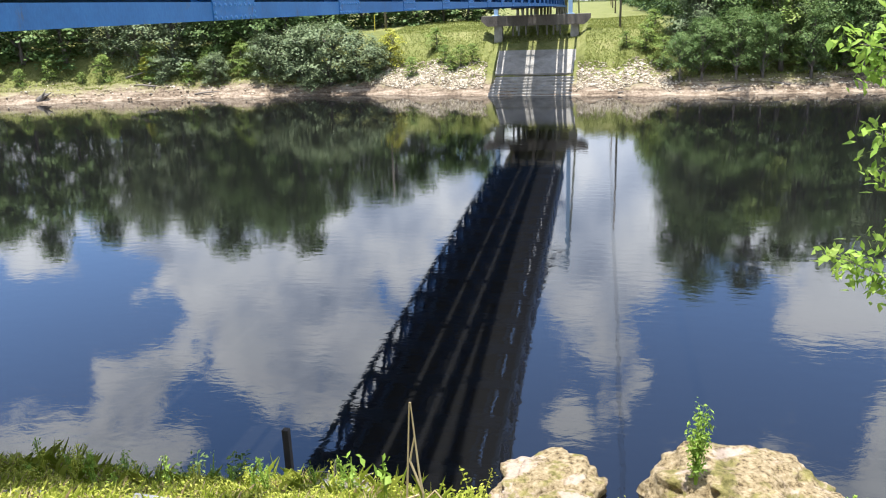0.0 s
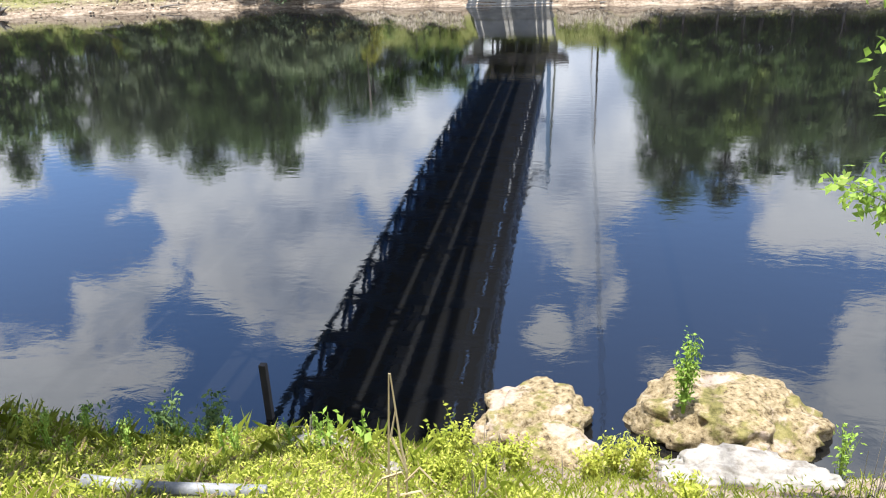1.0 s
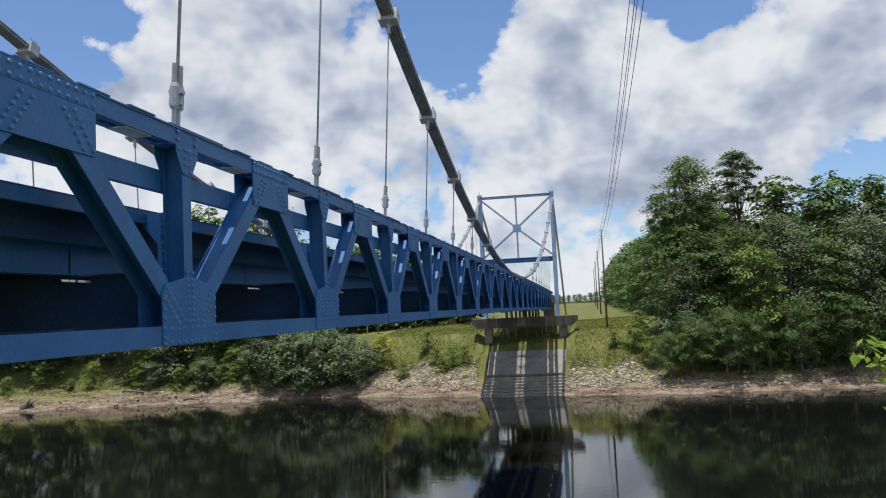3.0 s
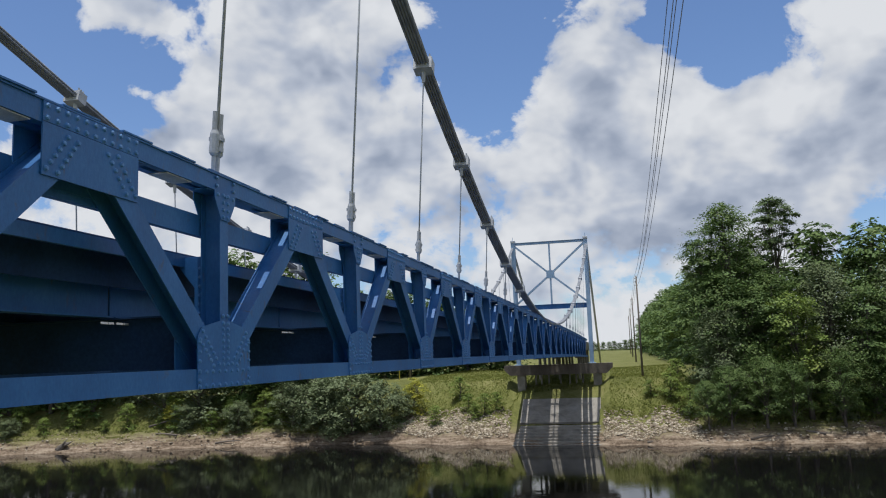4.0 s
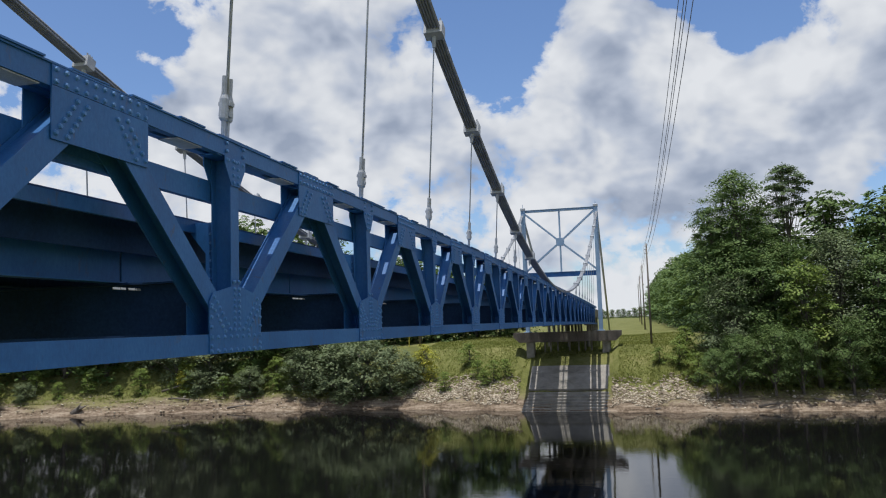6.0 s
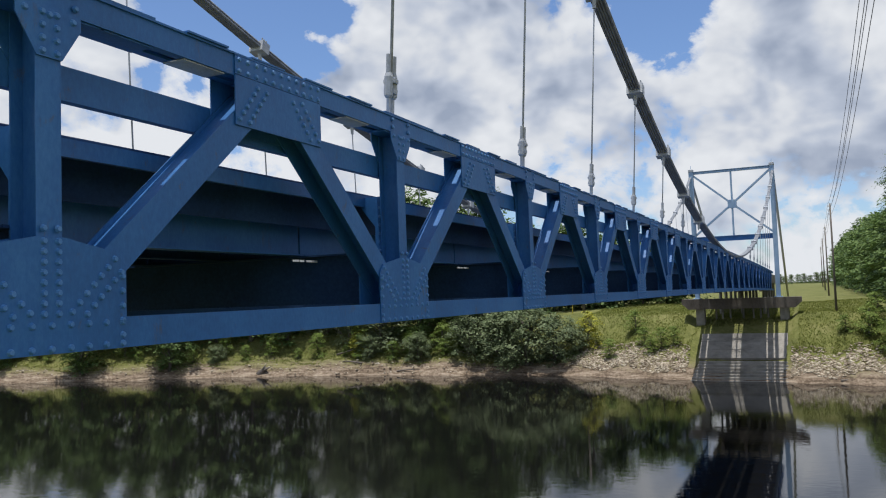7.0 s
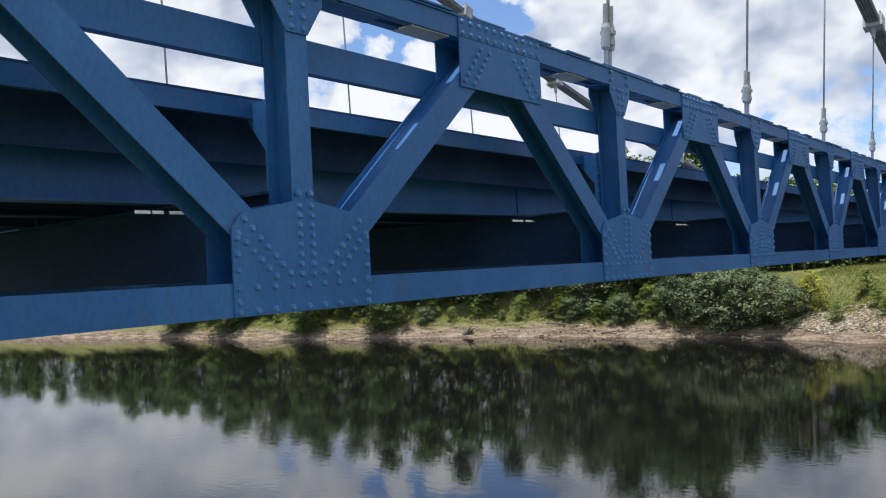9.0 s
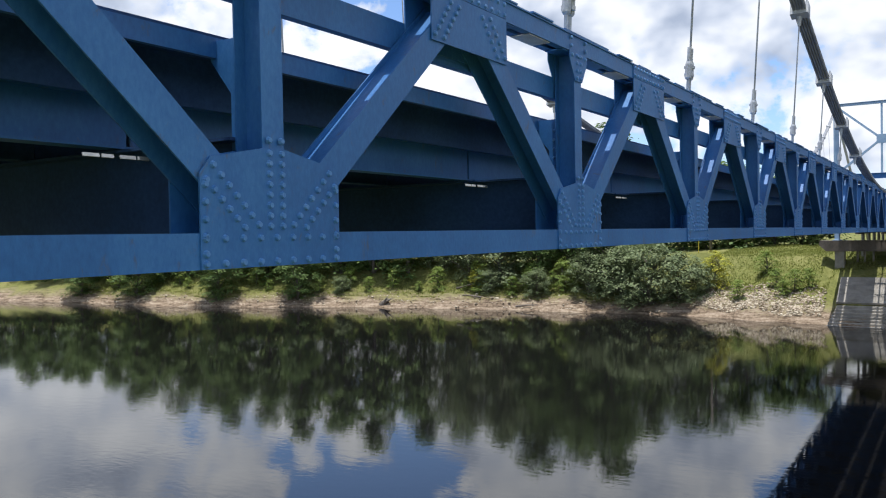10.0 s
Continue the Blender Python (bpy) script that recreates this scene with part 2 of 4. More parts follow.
def tube(bm, pts, radii, k=8):
    """A bent, tapered round bar through pts."""
    pts = [Vector(p) for p in pts]
    rings = []
    for i, p in enumerate(pts):
        d = (pts[min(i + 1, len(pts) - 1)] - pts[max(i - 1, 0)]).normalized()
        s = d.orthogonal().normalized()
        u = d.cross(s)
        if rings:
            ref = rings[-1][0].co - pts[i - 1]
            ref = (ref - d * ref.dot(d))
            if ref.length > 1e-5:
                s = ref.normalized()
                u = d.cross(s)
        rings.append([bm.verts.new(p + (s * a + u * b)) for a, b in ring(radii[i], k)])
    for r0, r1 in zip(rings, rings[1:]):
        for i in range(k):
            bm.faces.new((r0[i], r0[(i + 1) % k], r1[(i + 1) % k], r1[i]))
    bm.faces.new(rings[0][::-1])
    bm.faces.new(rings[-1])
    return bm


def plate_yz(bm, outline, x0, x1):
    """A flat plate in the truss plane: outline in (y, z), from x0 to x1."""
    a = [bm.verts.new((x0, y, z)) for y, z in outline]
    b = [bm.verts.new((x1, y, z)) for y, z in outline]
    k = len(outline)
    bm.faces.new(a)
    bm.faces.new(b[::-1])
    for i in range(k):
        bm.faces.new((a[i], b[i], b[(i + 1) % k], a[(i + 1) % k]))
    bmesh.ops.recalc_face_normals(bm, faces=bm.faces[:])
    return bm


# ---------------------------------------------------------------- terrain
def edge_far(x):
    """Where the water meets the far bank."""
    return float(np.interp(x, [-900, -400, -170, -113, -83, -57, -34, -16, 11, 30, 80, 400, 900], [10, 40, 86, 93, 105.5, 110, 112.5, 108.5, 105.5, 107, 110, 116, 150]))


def edge_near(x):
    return float(np.interp(x, [-900, -400, -60, -14, -8, 0, 8, 20, 60, 900], [-75, -30, 8, 14.0, 15.0, 15.6, 15.4, 14.0, 13, 20]))


def height(x, y):
    n1 = noise.noise((x * 0.11, y * 0.11, 0.0))
    n2 = noise.noise((x * 0.6, y * 0.6, 3.0))
    f = y - edge_far(x) + 0.5 * n2 + 0.9 * n1 + 1.3 * noise.noise((x * 0.27, 0.0, 9.0))
    g = edge_near(x) - y + 0.25 * n2
    if f > -3:
        k = f + 0.45 * noise.noise((x * 0.45, 4.0, y * 0.2)) + 0.25 * noise.noise((x * 1.3, 8.0, y * 0.5))
        h = np.interp(f, [-3, -0.5, 0.6, 2.2, 4.5, 8, 12, 17, 40, 200, 400, 1500], [-1.5, -0.3, 0.35, 1.3, 2.0, 3.9, 6.0, 7.9, 8.9, 10.3, 10.7, 11.0])
        if x < -33 or x > 9:
            # layered ledges of sand and soft rock
            step = np.interp(k, [-3, -0.2, 0.1, 1.1, 1.25, 2.2, 2.35, 3.4, 3.6, 4.8, 8], [-1.5, -0.2, 0.30, 0.42, 0.95, 1.1, 1.55, 1.7, 2.15, 2.4, 3.9])
            h = h + (step - h) * min(1.0, max(0.0, (8 - f) / 3)) * min(1.0, max(0.0, (-33 - x) / 4, (x - 9) / 4))
        if -15.9 < x < -3.0 and f < 20:
            n1 = n2 = 0.0
            h -= 0.45 * min(1, max(0, f / 2)) * min(1, max(0.0, (13 - f) / 3))
        if -17 < x < -2 and f > 8:
            h -= 0.7 * min(1, (f - 8) / 4) * min(1, max(0, (34 - f) / 8))
        return float(h) + 0.35 * n1 * min(1, max(0, f / 5)) + 0.16 * n2 * min(1, max(0, f / 2))
    if g > -3:
        h = np.interp(g, [-3, -0.3, 0.3, 1.4, 5.3, 6.8, 7.6, 8.8, 13.3, 15.5, 60], [-1.5, -0.4, 0.2, 0.8, 3.4, 5.1, 5.85, 6.35, 9.25, 10.45, 10.6])
        h -= 1.05 * min(1, max(0, (x + 3.0) / 3.0)) * min(1, max(0, g / 4)) * min(1, max(0, (13 - g) / 4))
        return float(h) + 0.12 * n1 * min(1, max(0, g / 5)) + 0.10 * n2 * min(1, max(0, g / 2))
    return -1.5


def build_terrain():
    xs = np.concatenate([[-3500, -2000, -1200, -800, -500, -350], np.arange(-260, -140, 6), np.arange(-140, 60, 1.0), np.arange(60, 160, 5), [220, 350, 600, 1000, 2000, 3500]])
    ys = np.concatenate([[-3500, -1500, -500, -150, -60, -20], np.arange(-8, 17, 0.45), np.arange(18, 84, 6), np.arange(84, 92, 1.0), np.arange(92, 119, 0.32), np.arange(119, 136, 0.9), np.arange(137, 200, 5), [230, 300, 450, 800, 1500, 2500, 4500]])
    verts = [(float(x), float(y), height(float(x), float(y))) for y in ys for x in xs]
    w = len(xs)
    faces = [(j * w + i, j * w + i + 1, (j + 1) * w + i + 1, (j + 1) * w + i) for j in range(len(ys) - 1) for i in range(w - 1)]
    me = bpy.data.meshes.new("ground")
    me.from_pydata(verts, [], faces)
    me.materials.append(M_GROUND)
    me.shade_smooth()
    single("ground", me, None, "sandy river banks rising to grassy level ground", "ground", kind="structure")
    bm = bmesh.new()
    bmesh.ops.create_grid(bm, x_segments=2, y_segments=2, size=3000)
    single("water", bm, M_WATER, "calm dark river water mirroring bridge and sky", "river", kind="structure")


build_terrain()

# ---------------------------------------------------------------- bridge
L, Y1 = 5.35, 9.5                      # panel length, first node beside the camera
Y_NEAR, Y_FAR = Y1 - 2.5 * L, Y1 + 21.5 * L
X_OUT, DEPTH = -5.0, 0.28              # outer face of the near truss
X_MID = -10.05                         # middle between the tower legs
X_PIER = -9.6                          # middle of the piers
X_FAR = -15.40                         # outer face of the far truss
KS = range(-2, 22)
NODES = [Y1 + (k - 1) * L for k in KS if Y_NEAR < Y1 + (k - 1) * L < Y_FAR]


def sag(y):
    """Rise of the bottom chord's underside along the bridge."""
    return 12.0 - 0.00005 * y * y


def rivets(pts, r=0.028):
    bm = bmesh.new()
    for y, z in pts:
        a = [bm.verts.new((0, y + r * p, z + r * q)) for p, q in ring(1, 8)]
        b = [bm.verts.new((r * 0.75, y + r * 0.62 * p, z + r * 0.62 * q)) for p, q in ring(1, 8)]
        for i in range(8):
            bm.faces.new((a[i], a[(i + 1) % 8], b[(i + 1) % 8], b[i]))
        bm.faces.new(b)
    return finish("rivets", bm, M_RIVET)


def span(p, q, n):
    return [(p[0] + (q[0] - p[0]) * i / (n - 1), p[1] + (q[1] - p[1]) * i / (n - 1)) for i in range(n)]


LOW = [(-0.67, 0), (0.67, 0), (0.67, 0.62), (0.58, 0.73), (0.12, 0.82), (-0.12, 0.82), (-0.58, 0.73), (-0.67, 0.62)]
TOP = [(-0.66, 1.99), (0.77, 1.99), (0.77, 2.47), (-0.66, 2.47)]
LOW_RIVETS = rivets(span((-0.63, 0.035), (0.63, 0.035), 9) + span((-0.63, 0.20), (0.63, 0.20), 9) + span((-0.06, 0.28), (-0.06, 0.79), 8) + span((0.06, 0.28), (0.06, 0.79), 8)
                    + span((-0.56, 0.68), (-0.17, 0.29), 7) + span((-0.62, 0.58), (-0.30, 0.27), 6) + span((0.56, 0.68), (0.17, 0.29), 7) + span((0.62, 0.58), (0.30, 0.27), 6)
                    + span((-0.63, 0.10), (-0.63, 0.55), 5) + span((0.63, 0.10), (0.63, 0.55), 5))
TOP_RIVETS = rivets(span((-0.61, 2.05), (-0.33, 2.40), 6) + span((-0.46, 2.04), (-0.19, 2.38), 6) + span((0.72, 2.05), (0.42, 2.40), 6) + span((0.56, 2.04), (0.26, 2.38), 6)
                    + span((-0.61, 2.51), (0.72, 2.51), 11) + span((-0.61, 2.62), (0.72, 2.62), 11))

CAP_RIVETS = rivets(span((-0.06, 2.14), (-0.06, 2.42), 4) + span((0.06, 2.14), (0.06, 2.42), 4) + span((-0.20, 2.41), (0.20, 2.41), 3) + span((-0.22, 2.52), (0.22, 2.52), 2) + span((-0.22, 2.62), (0.22, 2.62), 2)
                    + [(-0.06, 0.88), (0.06, 0.88)])


def build_truss(name, x_out, side, riveted):
    """side +1: the outer face looks towards +x."""
    t = thing(name, "blue-painted riveted steel stiffening truss of the suspension bridge", "bridge truss", "bridge trusses")
    xi = x_out - side * DEPTH
    xc = (x_out + xi) / 2
    ends = [Y_NEAR] + NODES + [Y_FAR]
    for a, b in zip(ends, ends[1:]):
        for f in (0, 1):
            x = x_out if f == 0 else xi
            bm = bmesh.new()
            s = -side if f == 0 else side
            prof = [(0, 0), (0.11, 0), (0.11, 0.018), (0.018, 0.018), (0.018, 0.217), (0.11, 0.217), (0.11, 0.235), (0, 0.235)]
            prof = [(q * s, z) for q, z in prof]
            extrude(bm, prof, (x, a, sag(a)), (x, b, sag(b)))
            bmesh.ops.recalc_face_normals(bm, faces=bm.faces[:])
            part("bottom_chord", bm, M_BLUE, t)
            bm = bmesh.new()
            prof = [(0, 0), (0.10, 0), (0.10, 0.016), (0.016, 0.016), (0.016, 0.20), (0, 0.20)]
            extrude(bm, [(q * s, z) for q, z in prof], (x, a, sag(a) + 2.46), (x, b, sag(b) + 2.46))
            bmesh.ops.recalc_face_normals(bm, faces=bm.faces[:])
            part("top_chord", bm, M_BLUE, t)
        # outstanding top angles, and battens over and under the open chord
        for x, s in ((x_out, side), (xi, -side)):
            bm = extrude(bmesh.new(), rect(0.11, 0.018), (x - s * 0.035, a, sag(a) + 2.669), (x - s * 0.035, b, sag(b) + 2.669))
            part("top_angle", bm, M_BLUE, t)
        if b - a > L * 0.9:
            for i in range(6):
                y, half = a + 0.30 + L / 12 + L / 6 * i, 0.265
                if i == 5:
                    y, half = a + 5.40, 0.46
                jut = 0.012 * math.sin(2.7 * i + y)
                bm = box(bmesh.new(), (-DEPTH / 2 - 0.03 - jut, -half, -0.008), (DEPTH / 2 + 0.03 + jut, half, 0.010))
                o = part("batten", bm, M_BLUE, t)
                o.location = (xc, y, sag(y) + 2.688)
                bm = box(bmesh.new(), (-DEPTH / 2 + 0.02, -half, -0.006), (DEPTH / 2 - 0.02, half, 0.006))
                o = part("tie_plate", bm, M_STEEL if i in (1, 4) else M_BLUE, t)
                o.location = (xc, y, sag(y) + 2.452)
        else:
            bm = extrude(bmesh.new(), rect(DEPTH + 0.06, 0.018), (xc, a, sag(a) + 2.688), (xc, b, sag(b) + 2.688))
            part("cover_plate", bm, M_BLUE, t)
        # upper node gussets, half way
        ym = (a + b) / 2
        if b - a > L * 0.9:
            for x, s in ((x_out, side), (xi, -side)):
                bm = plate_yz(bmesh.new(), [(y, z) for y, z in TOP], 0, 0.014 * s)
                bm = plate_yz(bm, [(-0.66, 2.475), (0.77, 2.475), (0.77, 2.658), (-0.66, 2.658)], 0, 0.016 * s)
                g = part("gusset_plate", bm, M_BLUE, t)
                g.location = (x, ym, sag(ym))
                if riveted and x == x_out and ym < 75:
                    o = tagged(part("rivets", TOP_RIVETS, None, g), kind="stuff")
                    o.location = (0.016 * s, 0, 0)
    for y in NODES:
        z = sag(y)
        for x, s in ((x_out, side), (xi, -side)):
            bm = plate_yz(bmesh.new(), LOW, 0, 0.014 * s)
            g = part("gusset_plate", bm, M_BLUE, t)
            g.location = (x, y, z)
            if riveted and x == x_out and y < 75:
                o = tagged(part("rivets", LOW_RIVETS, None, g), kind="stuff")
                o.location = (0.014 * s, 0, 0)
            bm = plate_yz(bmesh.new(), [(-0.105, 2.10), (0.105, 2.10), (0.27, 2.36), (0.27, 2.46), (-0.27, 2.46), (-0.27, 2.36)], 0, 0.012 * s)
            g = part("cap_plate", bm, M_BLUE, t)
            g.location = (x, y, z)
            if riveted and x == x_out and y < 60:
                o = tagged(part("rivets", CAP_RIVETS, None, g), kind="stuff")
                o.location = (0.012 * s, 0, 0)
        bm = extrude(bmesh.new(), h_section(0.21, DEPTH - 0.01, 0.014), (xc, y, z + 0.25), (xc, y, z + 2.46), up=(1, 0, 0))
        part("post", bm, M_BLUE, t)
        for sgn in (-1, 1):
            ye = y + sgn * L / 2
            if ye < Y_NEAR - 0.1 or ye > Y_FAR + 0.1:
                continue
            p0 = Vector((xc, y + sgn * 0.30, z + 0.42))
            p1 = Vector((xc, ye - sgn * 0.28, sag(ye) + 2.28))
            bm = extrude(bmesh.new(), h_section(0.26, DEPTH - 0.012, 0.016, -0.085 * sgn), p0, p1, up=(1, 0, 0))
            part("diagonal", bm, M_BLUE, t)
    return t


build_truss("stiffening_truss", X_OUT, 1, True)
build_truss("stiffening_truss", X_FAR, -1, False)


def edge_rivets():
    """Rivet heads down the angle of a bracket, on its face towards the near shore."""
    bm = bmesh.new()
    for i in range(11):
        z = 0.36 + i * 0.115
        a = [bm.verts.new((-0.06 + 0.022 * p, 0.0, z + 0.022 * q)) for p, q in ring(1, 8)]
        b = [bm.verts.new((-0.06 + 0.013 * p, -0.014, z + 0.013 * q)) for p, q in ring(1, 8)]
        for j in range(8):
            bm.faces.new((a[j], a[(j + 1) % 8], b[(j + 1) % 8], b[j]))
        bm.faces.new(b)
    bmesh.ops.recalc_face_normals(bm, faces=bm.faces[:])
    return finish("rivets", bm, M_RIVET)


BRACKET_RIVETS = edge_rivets()


def build_floor():
    t = thing("bridge_deck", "blue steel floor beams and stringers under a concrete road deck", "bridge deck")
    x0, x1 = X_OUT - DEPTH, X_FAR + DEPTH
    mid = (X_OUT + X_FAR) / 2
    for y in NODES:
        z = sag(y)
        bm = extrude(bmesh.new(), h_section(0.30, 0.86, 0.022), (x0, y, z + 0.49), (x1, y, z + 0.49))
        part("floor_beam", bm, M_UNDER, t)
        for x, s in ((x0, -1), (x1, 1)):
            bm = bmesh.new()
            pts = [(x, z + 0.3), (x + s * 0.13, z + 0.3), (x + s * 0.13, z + 1.26), (x + s * 0.34, z + 1.52), (x + s * 0.34, z + 1.66), (x, z + 1.66)]
            a = [bm.verts.new((p, y - 0.012, q)) for p, q in pts]
            b = [bm.verts.new((p, y + 0.012, q)) for p, q in pts]
            bm.faces.new(a), bm.faces.new(b[::-1])
            for i in range(6):
                bm.faces.new((a[i], b[i], b[(i + 1) % 6], a[(i + 1) % 6]))
            bmesh.ops.recalc_face_normals(bm, faces=bm.faces[:])
            br = part("bracket", bm, M_BLUE, t)
            if s < 0 and y < 45:
                o = tagged(part("rivets", BRACKET_RIVETS, None, br), kind="stuff")
                o.location = (x, y - 0.012, z)
        # Pale strips added as dashes of sunlight under the open strip beside the deck
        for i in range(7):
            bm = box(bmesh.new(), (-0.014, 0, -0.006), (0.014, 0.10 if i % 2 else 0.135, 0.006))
            o = part("sun_dash", bm, M_STEEL, t)
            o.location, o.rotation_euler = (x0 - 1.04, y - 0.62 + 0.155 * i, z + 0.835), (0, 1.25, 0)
    ends = [Y_NEAR] + NODES + [Y_FAR]
    for a, b in zip(ends, ends[1:]):
        for i, x in enumerate(np.linspace(x0 - 1.38, x1 + 1.38, 6)):
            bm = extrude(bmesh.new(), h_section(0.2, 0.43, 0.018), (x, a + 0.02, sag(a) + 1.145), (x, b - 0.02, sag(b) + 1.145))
            # Outer stringers keep the truss blue; inner ones take the shade-darkened copy.
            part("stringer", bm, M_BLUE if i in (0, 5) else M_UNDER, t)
        for x, s in ((x0, -1), (x1, 1)):
            bm = extrude(bmesh.new(), rect(0.05, 0.15), (x + s * 0.30, a, sag(a) + 1.61), (x + s * 0.30, b, sag(b) + 1.61))
            part("curb_plate", bm, M_BLUE, t)
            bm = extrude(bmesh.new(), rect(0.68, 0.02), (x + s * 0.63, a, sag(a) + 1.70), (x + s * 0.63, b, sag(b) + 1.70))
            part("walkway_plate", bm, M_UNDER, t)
            # Added dark plate that stands in for the shaded recess below the curb.
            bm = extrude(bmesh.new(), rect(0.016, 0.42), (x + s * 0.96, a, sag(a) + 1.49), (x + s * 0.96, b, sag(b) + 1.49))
            part("recess_shade_plate", bm, M_UNDER, t)
            bm = extrude(bmesh.new(), rect(0.09, 0.27), (x + s * 0.06, a, sag(a) + 2.045), (x + s * 0.06, b, sag(b) + 2.045))
            part("guard_rail", bm, M_BLUE, t)
        for s in (-1, 1):
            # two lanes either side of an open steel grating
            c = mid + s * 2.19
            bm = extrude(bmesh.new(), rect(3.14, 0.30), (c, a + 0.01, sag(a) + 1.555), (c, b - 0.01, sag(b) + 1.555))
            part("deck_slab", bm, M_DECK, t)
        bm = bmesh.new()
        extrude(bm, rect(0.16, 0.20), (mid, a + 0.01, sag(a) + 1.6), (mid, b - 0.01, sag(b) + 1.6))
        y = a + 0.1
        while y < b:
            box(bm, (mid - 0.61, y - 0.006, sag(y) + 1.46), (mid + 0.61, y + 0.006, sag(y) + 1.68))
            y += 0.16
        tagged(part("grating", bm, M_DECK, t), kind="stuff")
        for s in (-1, 1):
            pa = Vector((x0 if s > 0 else x1, a, sag(a) + 0.2))
            pb = Vector((x1 if s > 0 else x0, b, sag(b) + 0.2))
            bm = extrude(bmesh.new(), rect(0.12, 0.10), pa, pb)
            part("lateral_brace", bm, M_UNDER, t)
    return t


build_floor()


# ---------------------------------------------------------------- cables
Y_C = (Y_NEAR + Y_FAR) / 2
HALF = (Y_FAR - Y_NEAR) / 2


def cable_at(y, side):
    u = (y - Y_C)
    off = (4.91 if side > 0 else 5.20) + (0.85 if side > 0 else 0.56) * (u / HALF) ** 2
    return Vector((X_MID + side * off, y, 14.35 + 0.0035 * u * u if side > 0 else 14.75 + 0.0034 * u * u))


def build_cable(side):
    t = thing("main_cable", "grey weathered parallel-strand suspension cable with white clamps", "cable", "main cables")
    ys = np.linspace(Y_NEAR, Y_FAR, 61)
    pts = [cable_at(float(y), side) for y in ys]
    for i in range(-2, 3):
        for j in range(2):
            bm = bmesh.new()
            tube(bm, [p + Vector((i * 0.075, 0, (j - 0.5) * 0.085)) for p in pts], [0.036] * len(pts), 6)
            part("strand", bm, M_CABLE, t, smooth=True)
    for end, sgn in ((Y_FAR, 1), (Y_NEAR, -1)):
        top = cable_at(end, side)
        bm = tube(bmesh.new(), [top, Vector((top.x, end + sgn * 46, 9.3))], [0.19, 0.19], 8)
        part("backstay", bm, M_STEEL, t, smooth=True)
    return t


def build_hanger(y, side):
    c = cable_at(y, side)
    zt = sag(y) + 2.68
    x0 = X_MID + side * (4.91 if side > 0 else 5.20)
    foot = Vector((x0, y, zt))
    d = c - foot
    if d.length < 0.8:
        return None
    t = thing("suspender", "thin steel suspender rope with galvanised socket on the truss", "suspender", "suspenders")
    u = d.normalized()
    bm = tube(bmesh.new(), [foot + u * min(0.55, d.length * 0.5), c], [0.022, 0.022], 6)
    part("rope", bm, M_STEEL, t, smooth=True)
    if d.length > 1.1:
        bm = bmesh.new()
        for dy in (-0.055, 0.055):
            tube(bm, [foot + Vector((0, dy, -0.05)), foot + u * 0.32 + Vector((0, dy, 0))], [0.028] * 2, 8)
            tube(bm, [foot + u * 0.62 + Vector((0, dy * 1.35, 0)), foot + u * 0.86 + Vector((0, dy * 1.35, 0))], [0.034] * 2, 8)
        for dy in (-0.06, 0.06):
            d2 = Vector((0, dy, 0))
            tube(bm, [foot + u * 0.28 + d2, foot + u * 0.31 + d2, foot + u * 0.56 + d2, foot + u * 0.62 + d2], [0.04, 0.062, 0.062, 0.045], 8)
        extrude(bm, rect(0.11, 0.15), foot + u * 0.34, foot + u * 0.40)
        extrude(bm, rect(0.11, 0.17), foot + u * 0.48, foot + u * 0.53)
        part("socket", bm, M_STEEL, t)
    # clamp round the cable
    bm = bmesh.new()
    k = Vector((0, 1, 2 * 0.0035 * (y - Y_C))).normalized()
    extrude(bm, rect(0.50, 0.34), c - k * 0.18, c + k * 0.18)
    for q in (-0.10, 0.0, 0.10):
        for s in (-0.19, 0.19):
            tube(bm, [c + k * q + Vector((s, 0, 0.1)), c + k * q + Vector((s, 0, 0.26))], [0.025] * 2, 6)
    tube(bm, [c - u * 0.12, c - u * 0.45], [0.07, 0.05], 6)
    part("clamp", bm, M_STEEL, t)
    return t


for side in (1, -1):
    build_cable(side)
    for y in NODES:
        build_hanger(y, side)


